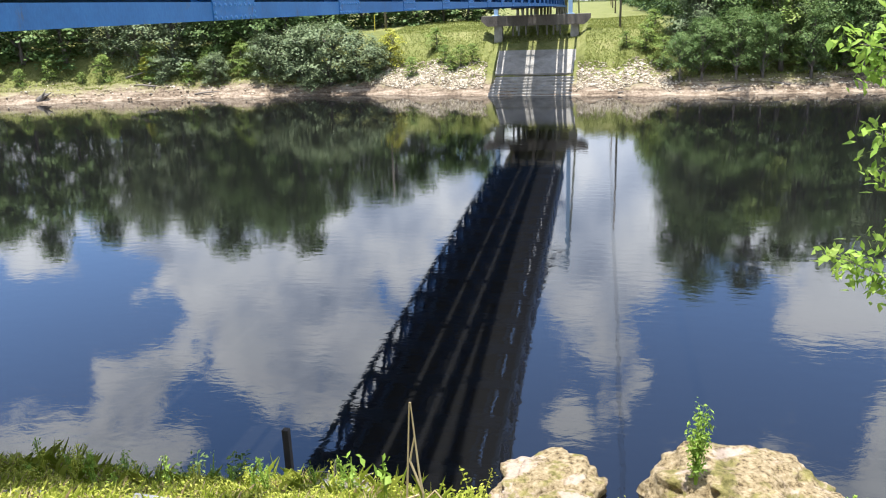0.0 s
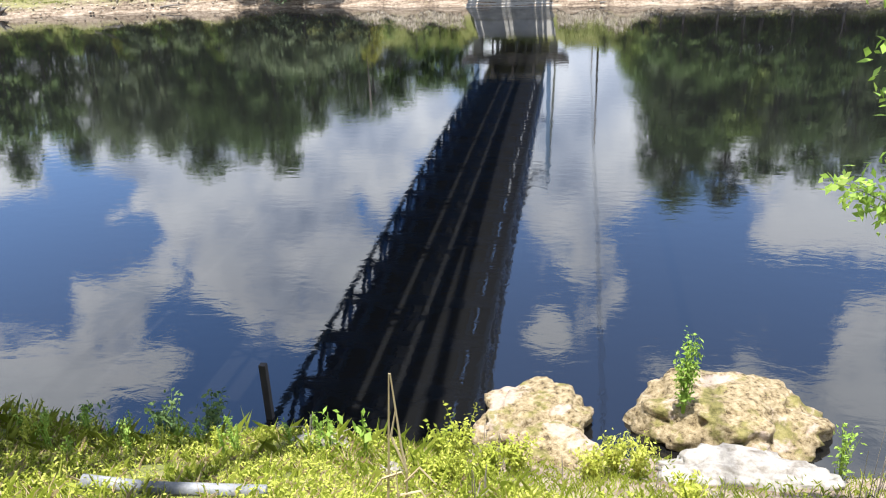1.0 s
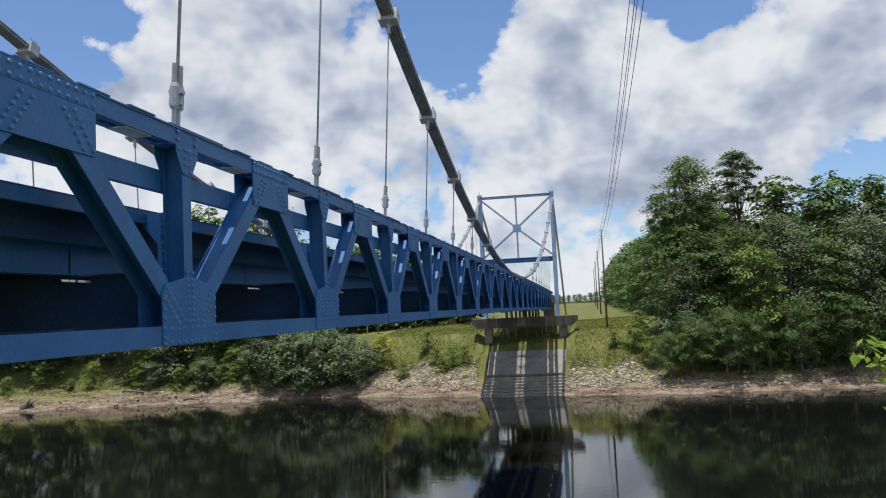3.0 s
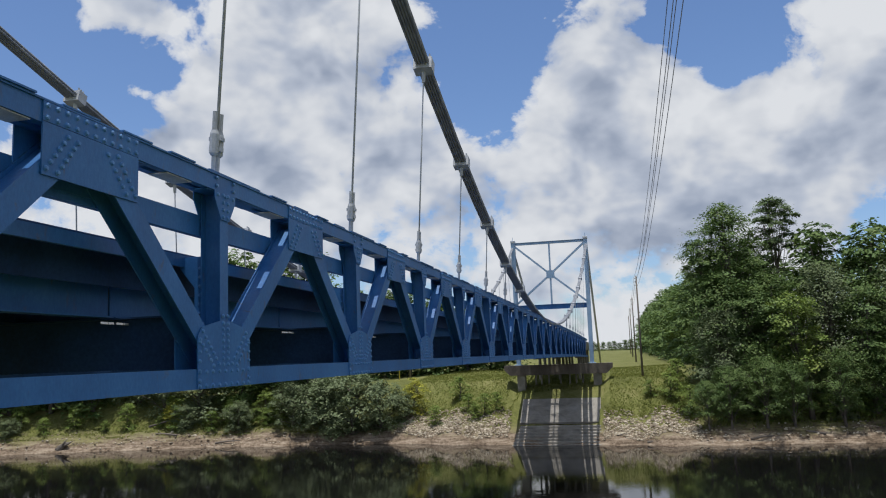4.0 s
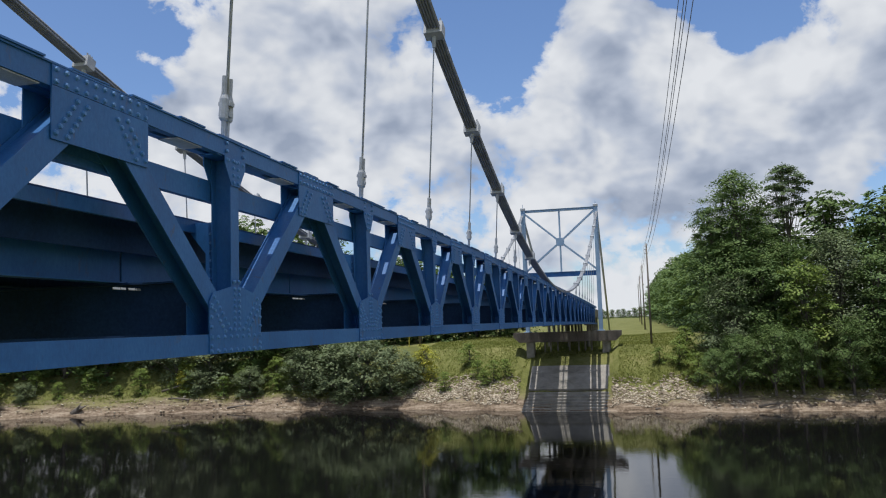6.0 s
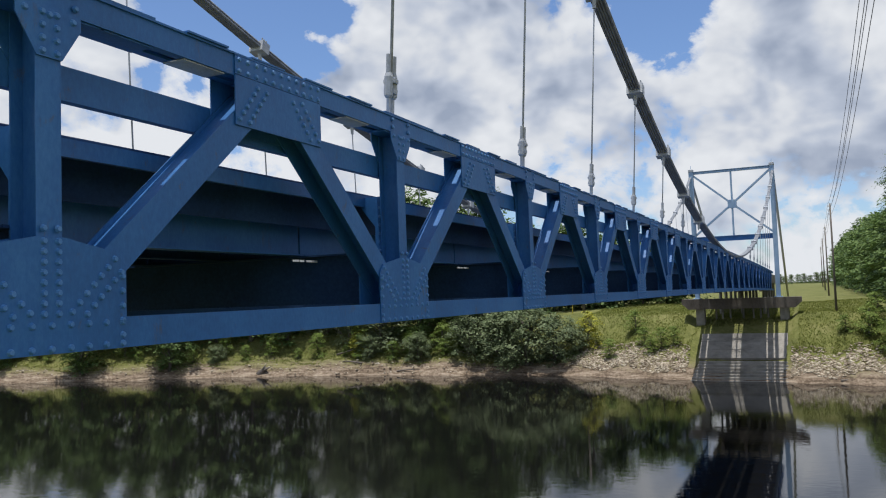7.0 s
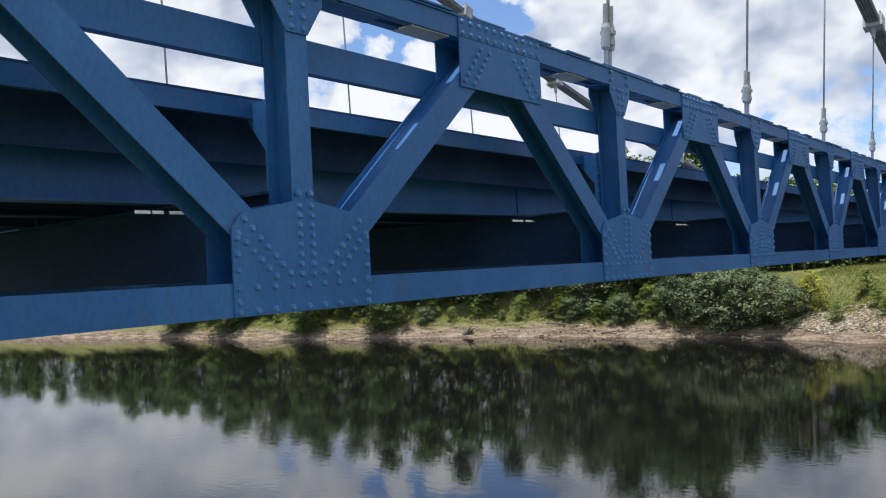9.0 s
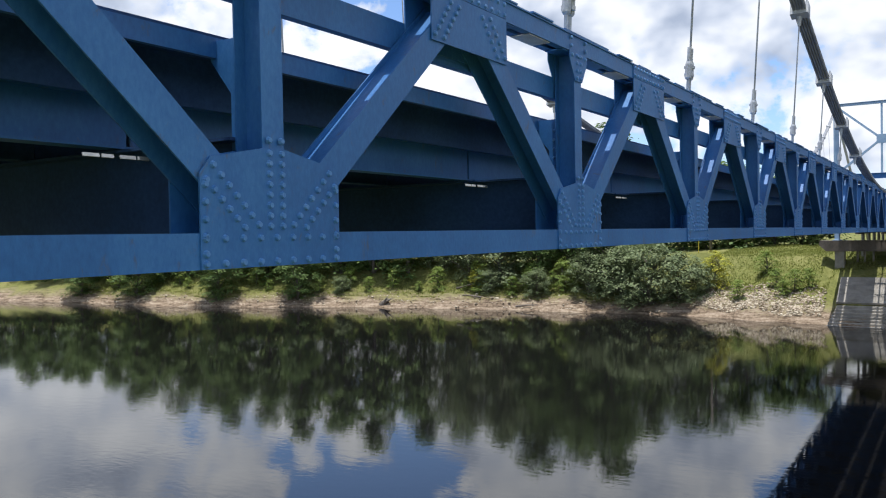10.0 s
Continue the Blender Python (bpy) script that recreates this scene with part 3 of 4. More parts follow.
# ---------------------------------------------------------------- towers and piers
def build_tower():
    t = thing("bridge_tower", "pale blue riveted steel bridge tower with crossed bracing", "bridge tower", "bridge towers", at=(X_MID, Y_FAR, 10.25))
    top, base = 19.4, 0.05
    xt, xb = 5.65, 5.6
    for s in (-1, 1):
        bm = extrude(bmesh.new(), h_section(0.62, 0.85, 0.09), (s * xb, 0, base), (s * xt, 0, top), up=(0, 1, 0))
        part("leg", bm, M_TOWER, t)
        bm = box(bmesh.new(), (s * xb - 0.6, -0.7, 0), (s * xb + 0.6, 0.7, 0.12), 0.02)
        part("base_plate", bm, M_TOWER, t)
        bm = box(bmesh.new(), (s * xt - 0.35, -0.5, top - 0.25), (s * xt + 0.35, 0.5, top + 0.18), 0.06)
        part("saddle", bm, M_STEEL, t)
        bm = tube(bmesh.new(), [(s * xt, 0, top + 0.15), (s * xt, 0, top + 0.75)], [0.05, 0.03], 6)
        part("finial", bm, M_TOWER, t)
        for z0 in (8.95, 18.95):
            p = (s * xt, 0, z0 - 0.1) if z0 > 10 else (s * xb, 0, z0 + 0.4)
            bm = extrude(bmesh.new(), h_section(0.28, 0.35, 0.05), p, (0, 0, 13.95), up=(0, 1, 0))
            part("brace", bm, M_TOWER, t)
    bm = extrude(bmesh.new(), h_section(0.4, 0.4, 0.05), (-xt, 0, 19.0), (xt, 0, 19.0))
    part("top_strut", bm, M_TOWER, t)
    bm = extrude(bmesh.new(), h_section(0.4, 0.75, 0.06), (-xb, 0, 8.9), (xb, 0, 8.9))
    part("portal_beam", bm, M_BLUE, t)
    for z0, z1 in ((9.25, 13.4), (14.5, 18.85)):
        bm = extrude(bmesh.new(), h_section(0.25, 0.3, 0.04), (0, 0, z0), (0, 0, z1), up=(0, 1, 0))
        part("hanger_post", bm, M_TOWER, t)
    bm = bmesh.new()
    extrude(bm, [(-0.62, -0.4), (-0.4, -0.62), (0.4, -0.62), (0.62, -0.4), (0.62, 0.4), (0.4, 0.62), (-0.4, 0.62), (-0.62, 0.4)], (0, -0.2, 13.95), (0, 0.2, 13.95))
    part("centre_gusset", bm, M_TOWER, t)
    return t


def build_pier():
    t = thing("bridge_pier", "weathered concrete pier with wide cap under the tower", "bridge pier", "bridge piers", at=(X_PIER, Y_FAR, 0))
    bm = bmesh.new()
    prof = [(-8.2, 10.25), (-8.2, 9.6), (-7.3, 8.75), (7.3, 8.75), (8.2, 9.6), (8.2, 10.25)]
    a = [bm.verts.new((x, -1.5, z)) for x, z in prof]
    b = [bm.verts.new((x, 1.5, z)) for x, z in prof]
    bm.faces.new(a), bm.faces.new(b[::-1])
    for i in range(6):
        bm.faces.new((a[i], b[i], b[(i + 1) % 6], a[(i + 1) % 6]))
    bmesh.ops.recalc_face_normals(bm, faces=bm.faces[:])
    part("cap", bm, M_PIER, t)
    for x in (-5.7, 5.85):
        bm = box(bmesh.new(), (x - 0.62, -0.8, 4.0), (x + 0.62, 0.8, 8.8), 0.06)
        part("column", bm, M_CONC, t)
    for x in (-3.6, -2.7, -1.6, 0.2, 1.6, 2.6, 3.6):
        bm = tube(bmesh.new(), [(x, 0.9, 4.5), (x, 0.9, 8.8)], [0.14, 0.14], 8)
        part("support_column", bm, M_CONC, t)
    bm = box(bmesh.new(), (-4.6, 1.0, 6.9), (-1.4, 1.12, 7.15), 0.02)
    part("pile_brace", bm, M_CONC, t)
    return t


def build_approach():
    t = thing("approach_span", "concrete approach road on piles behind the tower", "road deck")
    for i in range(5):
        a, b = Y_FAR + 0.3 + i * 9.0, Y_FAR + 0.3 + (i + 1) * 9.0 - 0.03
        part("slab", extrude(bmesh.new(), rect(9.3, 0.5), (X_MID, a, 12.55), (X_MID, b, 12.5)), M_CONC, t)
        for x in (-4.55, 4.55):
            part("parapet", extrude(bmesh.new(), rect(0.22, 0.8), (X_MID + x, a, 13.2), (X_MID + x, b, 13.15)), M_CONC, t)
        for x in (-3.2, 0, 3.2):
            part("girder", extrude(bmesh.new(), rect(0.4, 1.2), (X_MID + x, a, 11.7), (X_MID + x, b, 11.65)), M_PIER, t)
            part("support_column", tube(bmesh.new(), [(X_MID + x, b - 0.4, height(X_MID + x, b) - 1), (X_MID + x, b - 0.4, 11.1)], [0.24, 0.24], 8), M_CONC, t)


build_approach()
tower = build_tower()
copy_thing(tower, Matrix.Translation((X_MID, Y_NEAR, 10.25)))
pier = build_pier()
copy_thing(pier, Matrix.Translation((X_PIER, Y_NEAR, 0)))


# ---------------------------------------------------------------- plants
def leaf_mesh(name, centres, size, mat, rng, droop=0.0, fold=0.25, aspect=0.55, dirs=None):
    """Many small folded leaves at the given centres, one mesh."""
    c = np.asarray(centres, float)
    k = len(c)
    n = rng.normal(size=(k, 3))
    n[:, 2] = np.abs(n[:, 2]) * 1.1 + 0.25
    if dirs is not None:
        n = n * 0.42 + dirs
    n /= np.linalg.norm(n, axis=1)[:, None]
    a = np.cross(n, rng.normal(size=(k, 3)))
    a[:, 2] -= droop
    a /= np.linalg.norm(a, axis=1)[:, None]
    b = np.cross(n, a)
    s = (size * rng.uniform(0.6, 1.3, k))[:, None]
    v = np.empty((k, 4, 3))
    v[:, 0] = c - a * s * 0.5
    v[:, 1] = c + b * s * aspect * 0.5 + n * s * fold * 0.3
    v[:, 2] = c + a * s * 0.5
    v[:, 3] = c - b * s * aspect * 0.5 + n * s * fold * 0.3
    me = bpy.data.meshes.new(name)
    me.vertices.add(k * 4)
    me.vertices.foreach_set("co", v.reshape(-1))
    me.loops.add(k * 4)
    me.loops.foreach_set("vertex_index", np.arange(k * 4, dtype=np.int32))
    me.polygons.add(k)
    me.polygons.foreach_set("loop_start", np.arange(0, k * 4, 4, dtype=np.int32))
    me.update(calc_edges=True)
    me.materials.append(mat)
    return me


def tree_meshes(seed, tall, wide, low, mat, lobes=26, pads=9, per=34, leaf=0.30, lobe=1.5, trunk=0.24, lean=0.0, flat=1.0, hang=0.0):
    """Trunk with limbs; the crown is made of lobes, each lobe of leafy sprays lying over one another."""
    rng = np.random.default_rng(seed)
    bm = bmesh.new()
    top = Vector((lean * tall, 0, tall * 0.88))
    spine = [Vector((rng.normal() * 0.10 * i + top.x * (i / 6) ** 1.4, rng.normal() * 0.10 * i, top.z * i / 6)) for i in range(7)]
    tube(bm, spine, [trunk * (1.35 if i == 0 else 1 - 0.13 * i) for i in range(7)], 7)
    spots, outs = [], []
    turn = rng.uniform(0, 6.28)
    for i in range(lobes):
        u = low + (1 - low) * ((i + rng.uniform(0, 1)) / lobes) ** 0.85
        v = (u - low) / (1.0 - low)
        env = wide * math.sin(math.pi * min(0.95, 0.22 + 0.70 * v)) ** 0.55 * rng.uniform(0.72, 1.10)
        turn += 2.4 + rng.normal() * 0.35
        r = max(0.0, env - lobe * 0.75) * (1.0 if i % 4 else 0.35)
        c = Vector((r * math.cos(turn) + top.x * u ** 1.4, r * math.sin(turn), u * tall - lobe * 0.35))
        k = min(5, max(0, int((u - 0.16) * 6)))
        mid = spine[k].lerp(c, 0.55) + Vector((0, 0, 0.12 * r))
        tube(bm, [spine[k], mid, c], [trunk * 0.32, trunk * 0.18, 0.03], 5)
        size = lobe * rng.uniform(0.70, 1.35)
        d = rng.normal(size=(pads, 3))
        d[:, 2] = np.abs(d[:, 2]) * 0.9 - 0.25
        d /= np.linalg.norm(d, axis=1)[:, None]
        for p in d:
            o = np.array(c) + p * size * np.array([1, 1, 0.72 * flat]) * rng.uniform(0.75, 1.08)
            q = rng.normal(size=(per, 3)) * np.array([0.30, 0.30, 0.10]) * size * rng.uniform(0.7, 1.25)
            q[:, 2] -= 0.30 * (q[:, 0] * p[0] + q[:, 1] * p[1]) + hang * rng.uniform(0, 1, per) ** 2
            spots.append(o + q)
            n = np.tile(p * 0.8 + np.array([0, 0, 0.75]), (per, 1))
            outs.append(n)
    return finish("trunk", bm, M_BARK, True), leaf_mesh("crown", np.concatenate(spots), leaf, mat, rng, aspect=0.68, dirs=np.concatenate(outs))


def place_tree(meshes, x, y, turn, size, name, label, category, group, z=None):
    t = thing(name, label, category, group, at=(x, y, height(x, y) - 0.1 if z is None else z))
    t.rotation_euler = (0, 0, turn)
    t.scale = (size, size, size)
    part("trunk", meshes[0], None, t)
    part("crown", meshes[1], None, t)
    return t


def build_woods():
    rng = np.random.default_rng(5)
    oaks = [tree_meshes(10 + i, 17, 5.2, 0.0 + 0.03 * i, M_OAK, 42, 8, 30, 0.44, 2.1, 0.32) for i in range(3)]
    mosses = [tree_meshes(25 + i, 18, 5.4, 0.04, M_GREY, 42, 8, 30, 0.42, 2.1, 0.3, hang=1.2) for i in range(2)]
    far_oaks = [tree_meshes(60 + i, 17, 5.4, 0.0, M_OAK, 30, 8, 17, 0.74, 2.3, 0.32) for i in range(3)]
    far_talls = [tree_meshes(70 + i, 23, 5.2, 0.05, M_OAK, 34, 8, 17, 0.78, 2.3, 0.34) for i in range(2)]
    brights = [tree_meshes(30 + i, 8, 3.2, 0.0, M_BRIGHT, 18, 8, 22, 0.36, 1.35) for i in range(2)]
    yellows = [tree_meshes(33, 6, 2.4, 0.02, M_YELLOW, 15, 8, 24, 0.30, 1.1)]
    greys = [tree_meshes(40 + i, 7.0, 4.1, 0.0, M_GREY, 34, 8, 30, 0.30, 1.35, hang=0.5) for i in range(2)]
    slim = [tree_meshes(45, 16, 3.8, 0.38, M_BRIGHT, 26, 8, 30, 0.36, 1.5, 0.30, lean=-0.10)]
    pine = tree_meshes(50, 27, 3.7, 0.70, M_PINE, 24, 9, 44, 0.34, 1.25, 0.26, flat=0.8)
    near_oaks = [tree_meshes(80 + i, 17, 5.2, 0.03 * i, M_OAK, 44, 8, 46, 0.34, 2.1, 0.32) for i in range(2)]
    near_talls = [tree_meshes(84 + i, 24, 5.2, 0.16, M_OAK, 48, 8, 46, 0.35, 2.2, 0.34) for i in range(2)]
    near_mosses = [tree_meshes(87 + i, 18, 5.4, 0.03, M_GREY, 44, 8, 44, 0.32, 2.1, 0.3, hang=1.2) for i in range(2)]
    column = [tree_meshes(95, 23, 3.9, 0.02, M_OAK, 48, 8, 46, 0.33, 1.9, 0.3)]
    high = [tree_meshes(90 + i, 15, 5.6, 0.30, M_OAK, 34, 8, 42, 0.31, 1.9, 0.26, hang=0.8) for i in range(2)]
    oak = ("oak_tree", "broad dark green oak in dense riverbank woods", "tree", "riverbank trees")
    tall = ("tall_oak_tree", "tall green oak rising behind the riverbank woods", "tree", "riverbank trees")
    moss = ("mossy_oak_tree", "grey-green oak draped with moss on the riverbank", "tree", "riverbank trees")
    bright = ("young_tree", "young bright green leafy tree on the riverbank", "tree", "riverbank trees")
    grey = ("willow_bush", "grey-green willow bush hanging over the water edge", "bush", "riverbank bushes")

    def put(kind, meshes, x, y, size, sunk=0.1):
        m = meshes[rng.integers(len(meshes))]
        place_tree(m, float(x), float(y), float(rng.uniform(0, 6.28)), float(size), *kind, z=height(float(x), float(y)) - sunk)

    # woods beyond the river, downstream of the bridge
    put(oak, near_oaks, 14.2, 117.0, 1.0)
    put(moss, near_mosses, 13.4, 114.0, 0.78)
    put(tall, column, 11.9, 119.5, 0.93)
    put(tall, near_talls, 15.6, 121, 1.06)
    put(oak, near_oaks, 17.4, 115.0, 0.98)
    put(("leaning_tree", "light green tree with bare leaning trunk by the water", "tree", "riverbank trees"), slim, 23.6, 112.4, 1.0)
    put(tall, near_talls, 19.5, 127, 0.84)
    for x, y, k in ((20.5, 118, 0.96), (27.5, 116.5, 1.02), (31.5, 113.5, 0.98), (37, 114.5, 1.05), (43, 115, 1.0)):
        put(*((moss, near_mosses) if rng.uniform() < 0.5 else (oak, near_oaks)), x, y, k)
    for x, y, k in ((49, 116, 1.0), (55, 116, 1.0), (61, 117, 1.0)):
        put(oak, oaks, x, y, k)
    # crowns that reach out over the water's edge
    for x, k in ((10.4, 0.46), (13.2, 0.58), (17.5, 0.66), (20.8, 0.60), (26.8, 0.70), (33, 0.72), (39, 0.72), (46, 0.7)):
        put(oak, high, x, edge_far(x) + 3.1, k * 0.92)
    for x in np.arange(29, 66, 6.5):
        put(tall, far_talls, x, edge_far(x) + 17 + rng.uniform(-1.5, 1.5), rng.uniform(0.88, 0.98))
    for x in (13.5, 17.5, 21, 25.5, 29, 34, 39, 45):
        put(bright, brights, x, edge_far(x) + 4.8 + rng.uniform(-.5, 0.8), rng.uniform(0.28, 0.5))
    put(("pine_tree", "tall slender pine rising above the woods", "tree", "riverbank trees"), [pine], 23.4, 126, 0.97)
    # edge of the woods along the power line
    for y in list(np.arange(132, 200, 7)) + list(np.arange(204, 420, 12)):
        put(oak, far_oaks, float(np.interp(y, [132, 160, 220, 400], [17.0, 14.0, 12.6, 12.6])) + rng.uniform(0, 1.2), y, rng.uniform(0.88, 1.06))
    # deeper woods that close the view between the trunks
    for x in np.arange(17, 74, 6.0):
        put(oak, far_oaks, x, edge_far(x) + 25 + rng.uniform(-2, 2), rng.uniform(0.95, 1.15))
    # woods upstream
    for x in np.arange(-258, -46, 6.0):
        k = float(np.interp(x, [-200, -110, -60], [0.60, 0.88, 1.05]))
        put(*((moss, mosses) if rng.uniform() < 0.30 and x > -90 else (oak, oaks if x > -80 else far_oaks)), x, edge_far(x) + 9.5 + rng.uniform(-1.5, 3), k * rng.uniform(0.78, 1.05))
    for x in np.arange(-258, -50, 7.4):
        k = float(np.interp(x, [-200, -110, -60], [0.54, 0.86, 1.05]))
        put(tall, far_talls, x, edge_far(x) + 20 + rng.uniform(-2, 3), k * rng.uniform(0.84, 1.02))
    for x in np.arange(-140, -48, 8.0):
        put(bright, brights, x, edge_far(x) + 6.0 + rng.uniform(-.8, 1.5), rng.uniform(0.34, 0.66))
    for x, s in ((-146, 0.7), (-131, 0.8), (-112, 0.75), (-98, 0.7)):
        put(oak, oaks[2:], x, edge_far(x) + 2.6, s)
    for x in np.arange(-205, -62, 7.5):
        put(oak, far_oaks, x, edge_far(x) + 29 + rng.uniform(-2, 2), float(np.interp(x, [-200, -110, -60], [0.55, 0.85, 1.0])) * rng.uniform(0.95, 1.1))
    # woods behind the grass
    for x in np.arange(-66, -22, 4.6):
        put(oak, far_oaks, x, 131 + (x + 62) * 0.62 + rng.uniform(-2, 2), float(np.interp(x, [-45, -28], [1.12, 0.78])) * rng.uniform(0.92, 1.05), 1.6)
    for x in np.arange(-90, -20, 7.5):
        put(oak, far_oaks, x, 160 + rng.uniform(-6, 6), rng.uniform(0.8, 1.0), 1.6)
    for x in np.arange(-70, 50, 5.0):
        put(oak, far_oaks, x, 760 + rng.uniform(-25, 25), rng.uniform(0.55, 0.8), 3.0)
    # bushes at the water
    for x, dy, k in ((-35.4, 2.9, 1.0), (-39.5, 2.4, 1.28), (-44, 3.6, 1.2), (-33.0, 5.0, 0.65), (-49.5, 5, 0.95)):
        put(grey, greys, x, edge_far(x) + dy, k)
    for x in np.arange(-130, -50, 8.5):
        put(bright, brights, x, edge_far(x) + 4.4 + rng.uniform(-0.4, 1.2), rng.uniform(0.20, 0.40))
    for x in (-58, -66, -92, 27, 41):
        put(grey, greys, x, edge_far(x) + 4.8, rng.uniform(0.4, 0.62))
    put(("yellow_bush", "yellowing leafy bush beside the willow", "bush", "riverbank bushes"), yellows, -31.0, 118.5, 0.85)
    put(("yellow_bush", "yellowing leafy bush among the bank trees", "bush", "riverbank bushes"), yellows, -68.0, edge_far(-68) + 5, 0.7)
    bush = ("shrub", "round bright green shrub on the grassy slope", "shrub", "bank shrubs")
    for x, y, k in ((-22.5, 117.0, 0.36), (-20, 116.2, 0.42), (-18.2, 116.6, 0.36), (-24.6, 121.5, 0.46), (-27.2, 115.4, 0.40), (-21.2, 115.3, 0.30),
                    (6.3, 115.5, 0.5), (3.6, 117, 0.30), (8.4, 113.3, 0.52), (7.4, 118.5, 0.55), (-54, 116, 0.6), (-60, 117, 0.55)):
        put(bush, brights, x, y, k)


build_woods()


# ---------------------------------------------------------------- power line
def build_poles():
    for y, h in ((124, 23.2), (182, 23.5), (240, 24), (300, 24)):
        x = 2.9 + (y - 124) * 0.004
        g = height(x, y)
        t = thing("utility_pole", "tall weathered wooden utility pole with wires", "utility pole", "utility poles", at=(x, y, g - 0.3))
        part("shaft", tube(bmesh.new(), [(0, 0, 0), (0, 0, h - g + 0.3)], [0.17, 0.10], 8), M_POLE, t, smooth=True)
        for k in range(3):
            part("insulator", tube(bmesh.new(), [(-0.1, 0, h - g - 0.1 - k * 0.55), (-0.32, 0, h - g - 0.05 - k * 0.55)], [0.05, 0.07], 6), M_STEEL, t)
    for k in range(4):
        bm = bmesh.new()
        for y0, y1 in ((-40.0, 124.0), (124.0, 182.0), (182.0, 240.0), (240.0, 300.0)):
            pts = []
            for i in range(17):
                u = i / 16
                y = y0 + (y1 - y0) * u
                z0 = 23.0 - k * 0.55 + (9 if y0 < 0 else 0) * (1 - u)
                pts.append((2.6 + 0.004 * (y - 124) + (0.2 * (k % 2)), y, z0 - 4 * u * (1 - u) * (y1 - y0) ** 2 * 0.00016))
            tube(bm, pts, [0.018] * 17, 4)
        single("power_wire", bm, M_CABLE, "thin dark overhead power wire between poles", "wire", "power wires")


build_poles()


# ---------------------------------------------------------------- far bank details
def stone_mesh(name, items, mat, rng):
    """Many rough stones as one mesh: items are (x, y, z, size)."""
    t = (1 + 5 ** 0.5) / 2
    ico = np.array([(-1, t, 0), (1, t, 0), (-1, -t, 0), (1, -t, 0), (0, -1, t), (0, 1, t), (0, -1, -t), (0, 1, -t), (t, 0, -1), (t, 0, 1), (-t, 0, -1), (-t, 0, 1)]) / 1.9
    tri = [(0, 11, 5), (0, 5, 1), (0, 1, 7), (0, 7, 10), (0, 10, 11), (1, 5, 9), (5, 11, 4), (11, 10, 2), (10, 7, 6), (7, 1, 8),
           (3, 9, 4), (3, 4, 2), (3, 2, 6), (3, 6, 8), (3, 8, 9), (4, 9, 5), (2, 4, 11), (6, 2, 10), (8, 6, 7), (9, 8, 1)]
    vs, fs = [], []
    for x, y, z, s in items:
        q = ico * rng.uniform(0.72, 1.15, (12, 1)) * np.array([rng.uniform(0.8, 1.4), rng.uniform(0.7, 1.2), rng.uniform(0.45, 0.8)]) * s * 0.5
        a = rng.uniform(0, 6.28)
        c, d = math.cos(a), math.sin(a)
        q = np.stack([q[:, 0] * c - q[:, 1] * d, q[:, 0] * d + q[:, 1] * c, q[:, 2] + rng.normal() * 0.1 * q[:, 0]], 1)
        k = len(vs)
        vs.extend((q + np.array([x, y, z])).tolist())
        fs.extend([(a0 + k, b0 + k, c0 + k) for a0, b0, c0 in tri])
    me = bpy.data.meshes.new(name)
    me.from_pydata(vs, [], fs)
    me.materials.append(mat)
    return me


def build_riprap():
    rng = np.random.default_rng(8)
    items = []
    for x0, x1, f0, f1, n in ((-33, -15.5, 1.2, 8.5, 3000), (-3.2, 9.5, 1.2, 7.8, 1900), (9, 60, 0.5, 4.2, 500), (-150, -33, 0.4, 4.2, 700)):
        for _ in range(n):
            x = rng.uniform(x0, x1)
            f = f0 + (f1 - f0) * rng.beta(1.1, 1.6)
            y = edge_far(x) + f
            items.append((x, y, height(x, y) + 0.03, 0.16 + 0.42 * rng.beta(1.2, 2.6)))
    single("riprap", stone_mesh("riprap", items, M_RIPRAP, rng), None, "pale broken limestone riprap on the river bank", "stones", kind="stuff")


def blades(name, pts, tall, wide, mat, rng, bend=0.35):
    """Grass blades: narrow bent strips standing at pts."""
    p = np.asarray(pts, float)
    k = len(p)
    a = rng.uniform(0, 2 * np.pi, k)
    d = np.stack([np.cos(a), np.sin(a), np.zeros(k)], 1)
    e = np.stack([-np.sin(a), np.cos(a), np.zeros(k)], 1)
    h = (tall * rng.uniform(0.5, 1.3, k))[:, None]
    w = wide * rng.uniform(0.6, 1.3, k)[:, None]
    up = np.array([0, 0, 1.0])
    v = np.empty((k, 5, 3))
    v[:, 0] = p - e * w * 0.5
    v[:, 1] = p + e * w * 0.5
    v[:, 2] = p + up * h * 0.6 + d * h * bend * 0.3 + e * w * 0.4
    v[:, 3] = p + up * h * 0.95 + d * h * bend
    v[:, 4] = p + up * h * 0.6 + d * h * bend * 0.3 - e * w * 0.4
    me = bpy.data.meshes.new(name)
    me.vertices.add(k * 5)
    me.vertices.foreach_set("co", v.reshape(-1))
    me.loops.add(k * 5)
    me.loops.foreach_set("vertex_index", np.arange(k * 5, dtype=np.int32))
    me.polygons.add(k)
    me.polygons.foreach_set("loop_start", np.arange(0, k * 5, 5, dtype=np.int32))
    me.update(calc_edges=True)
    me.materials.append(mat)
    return me


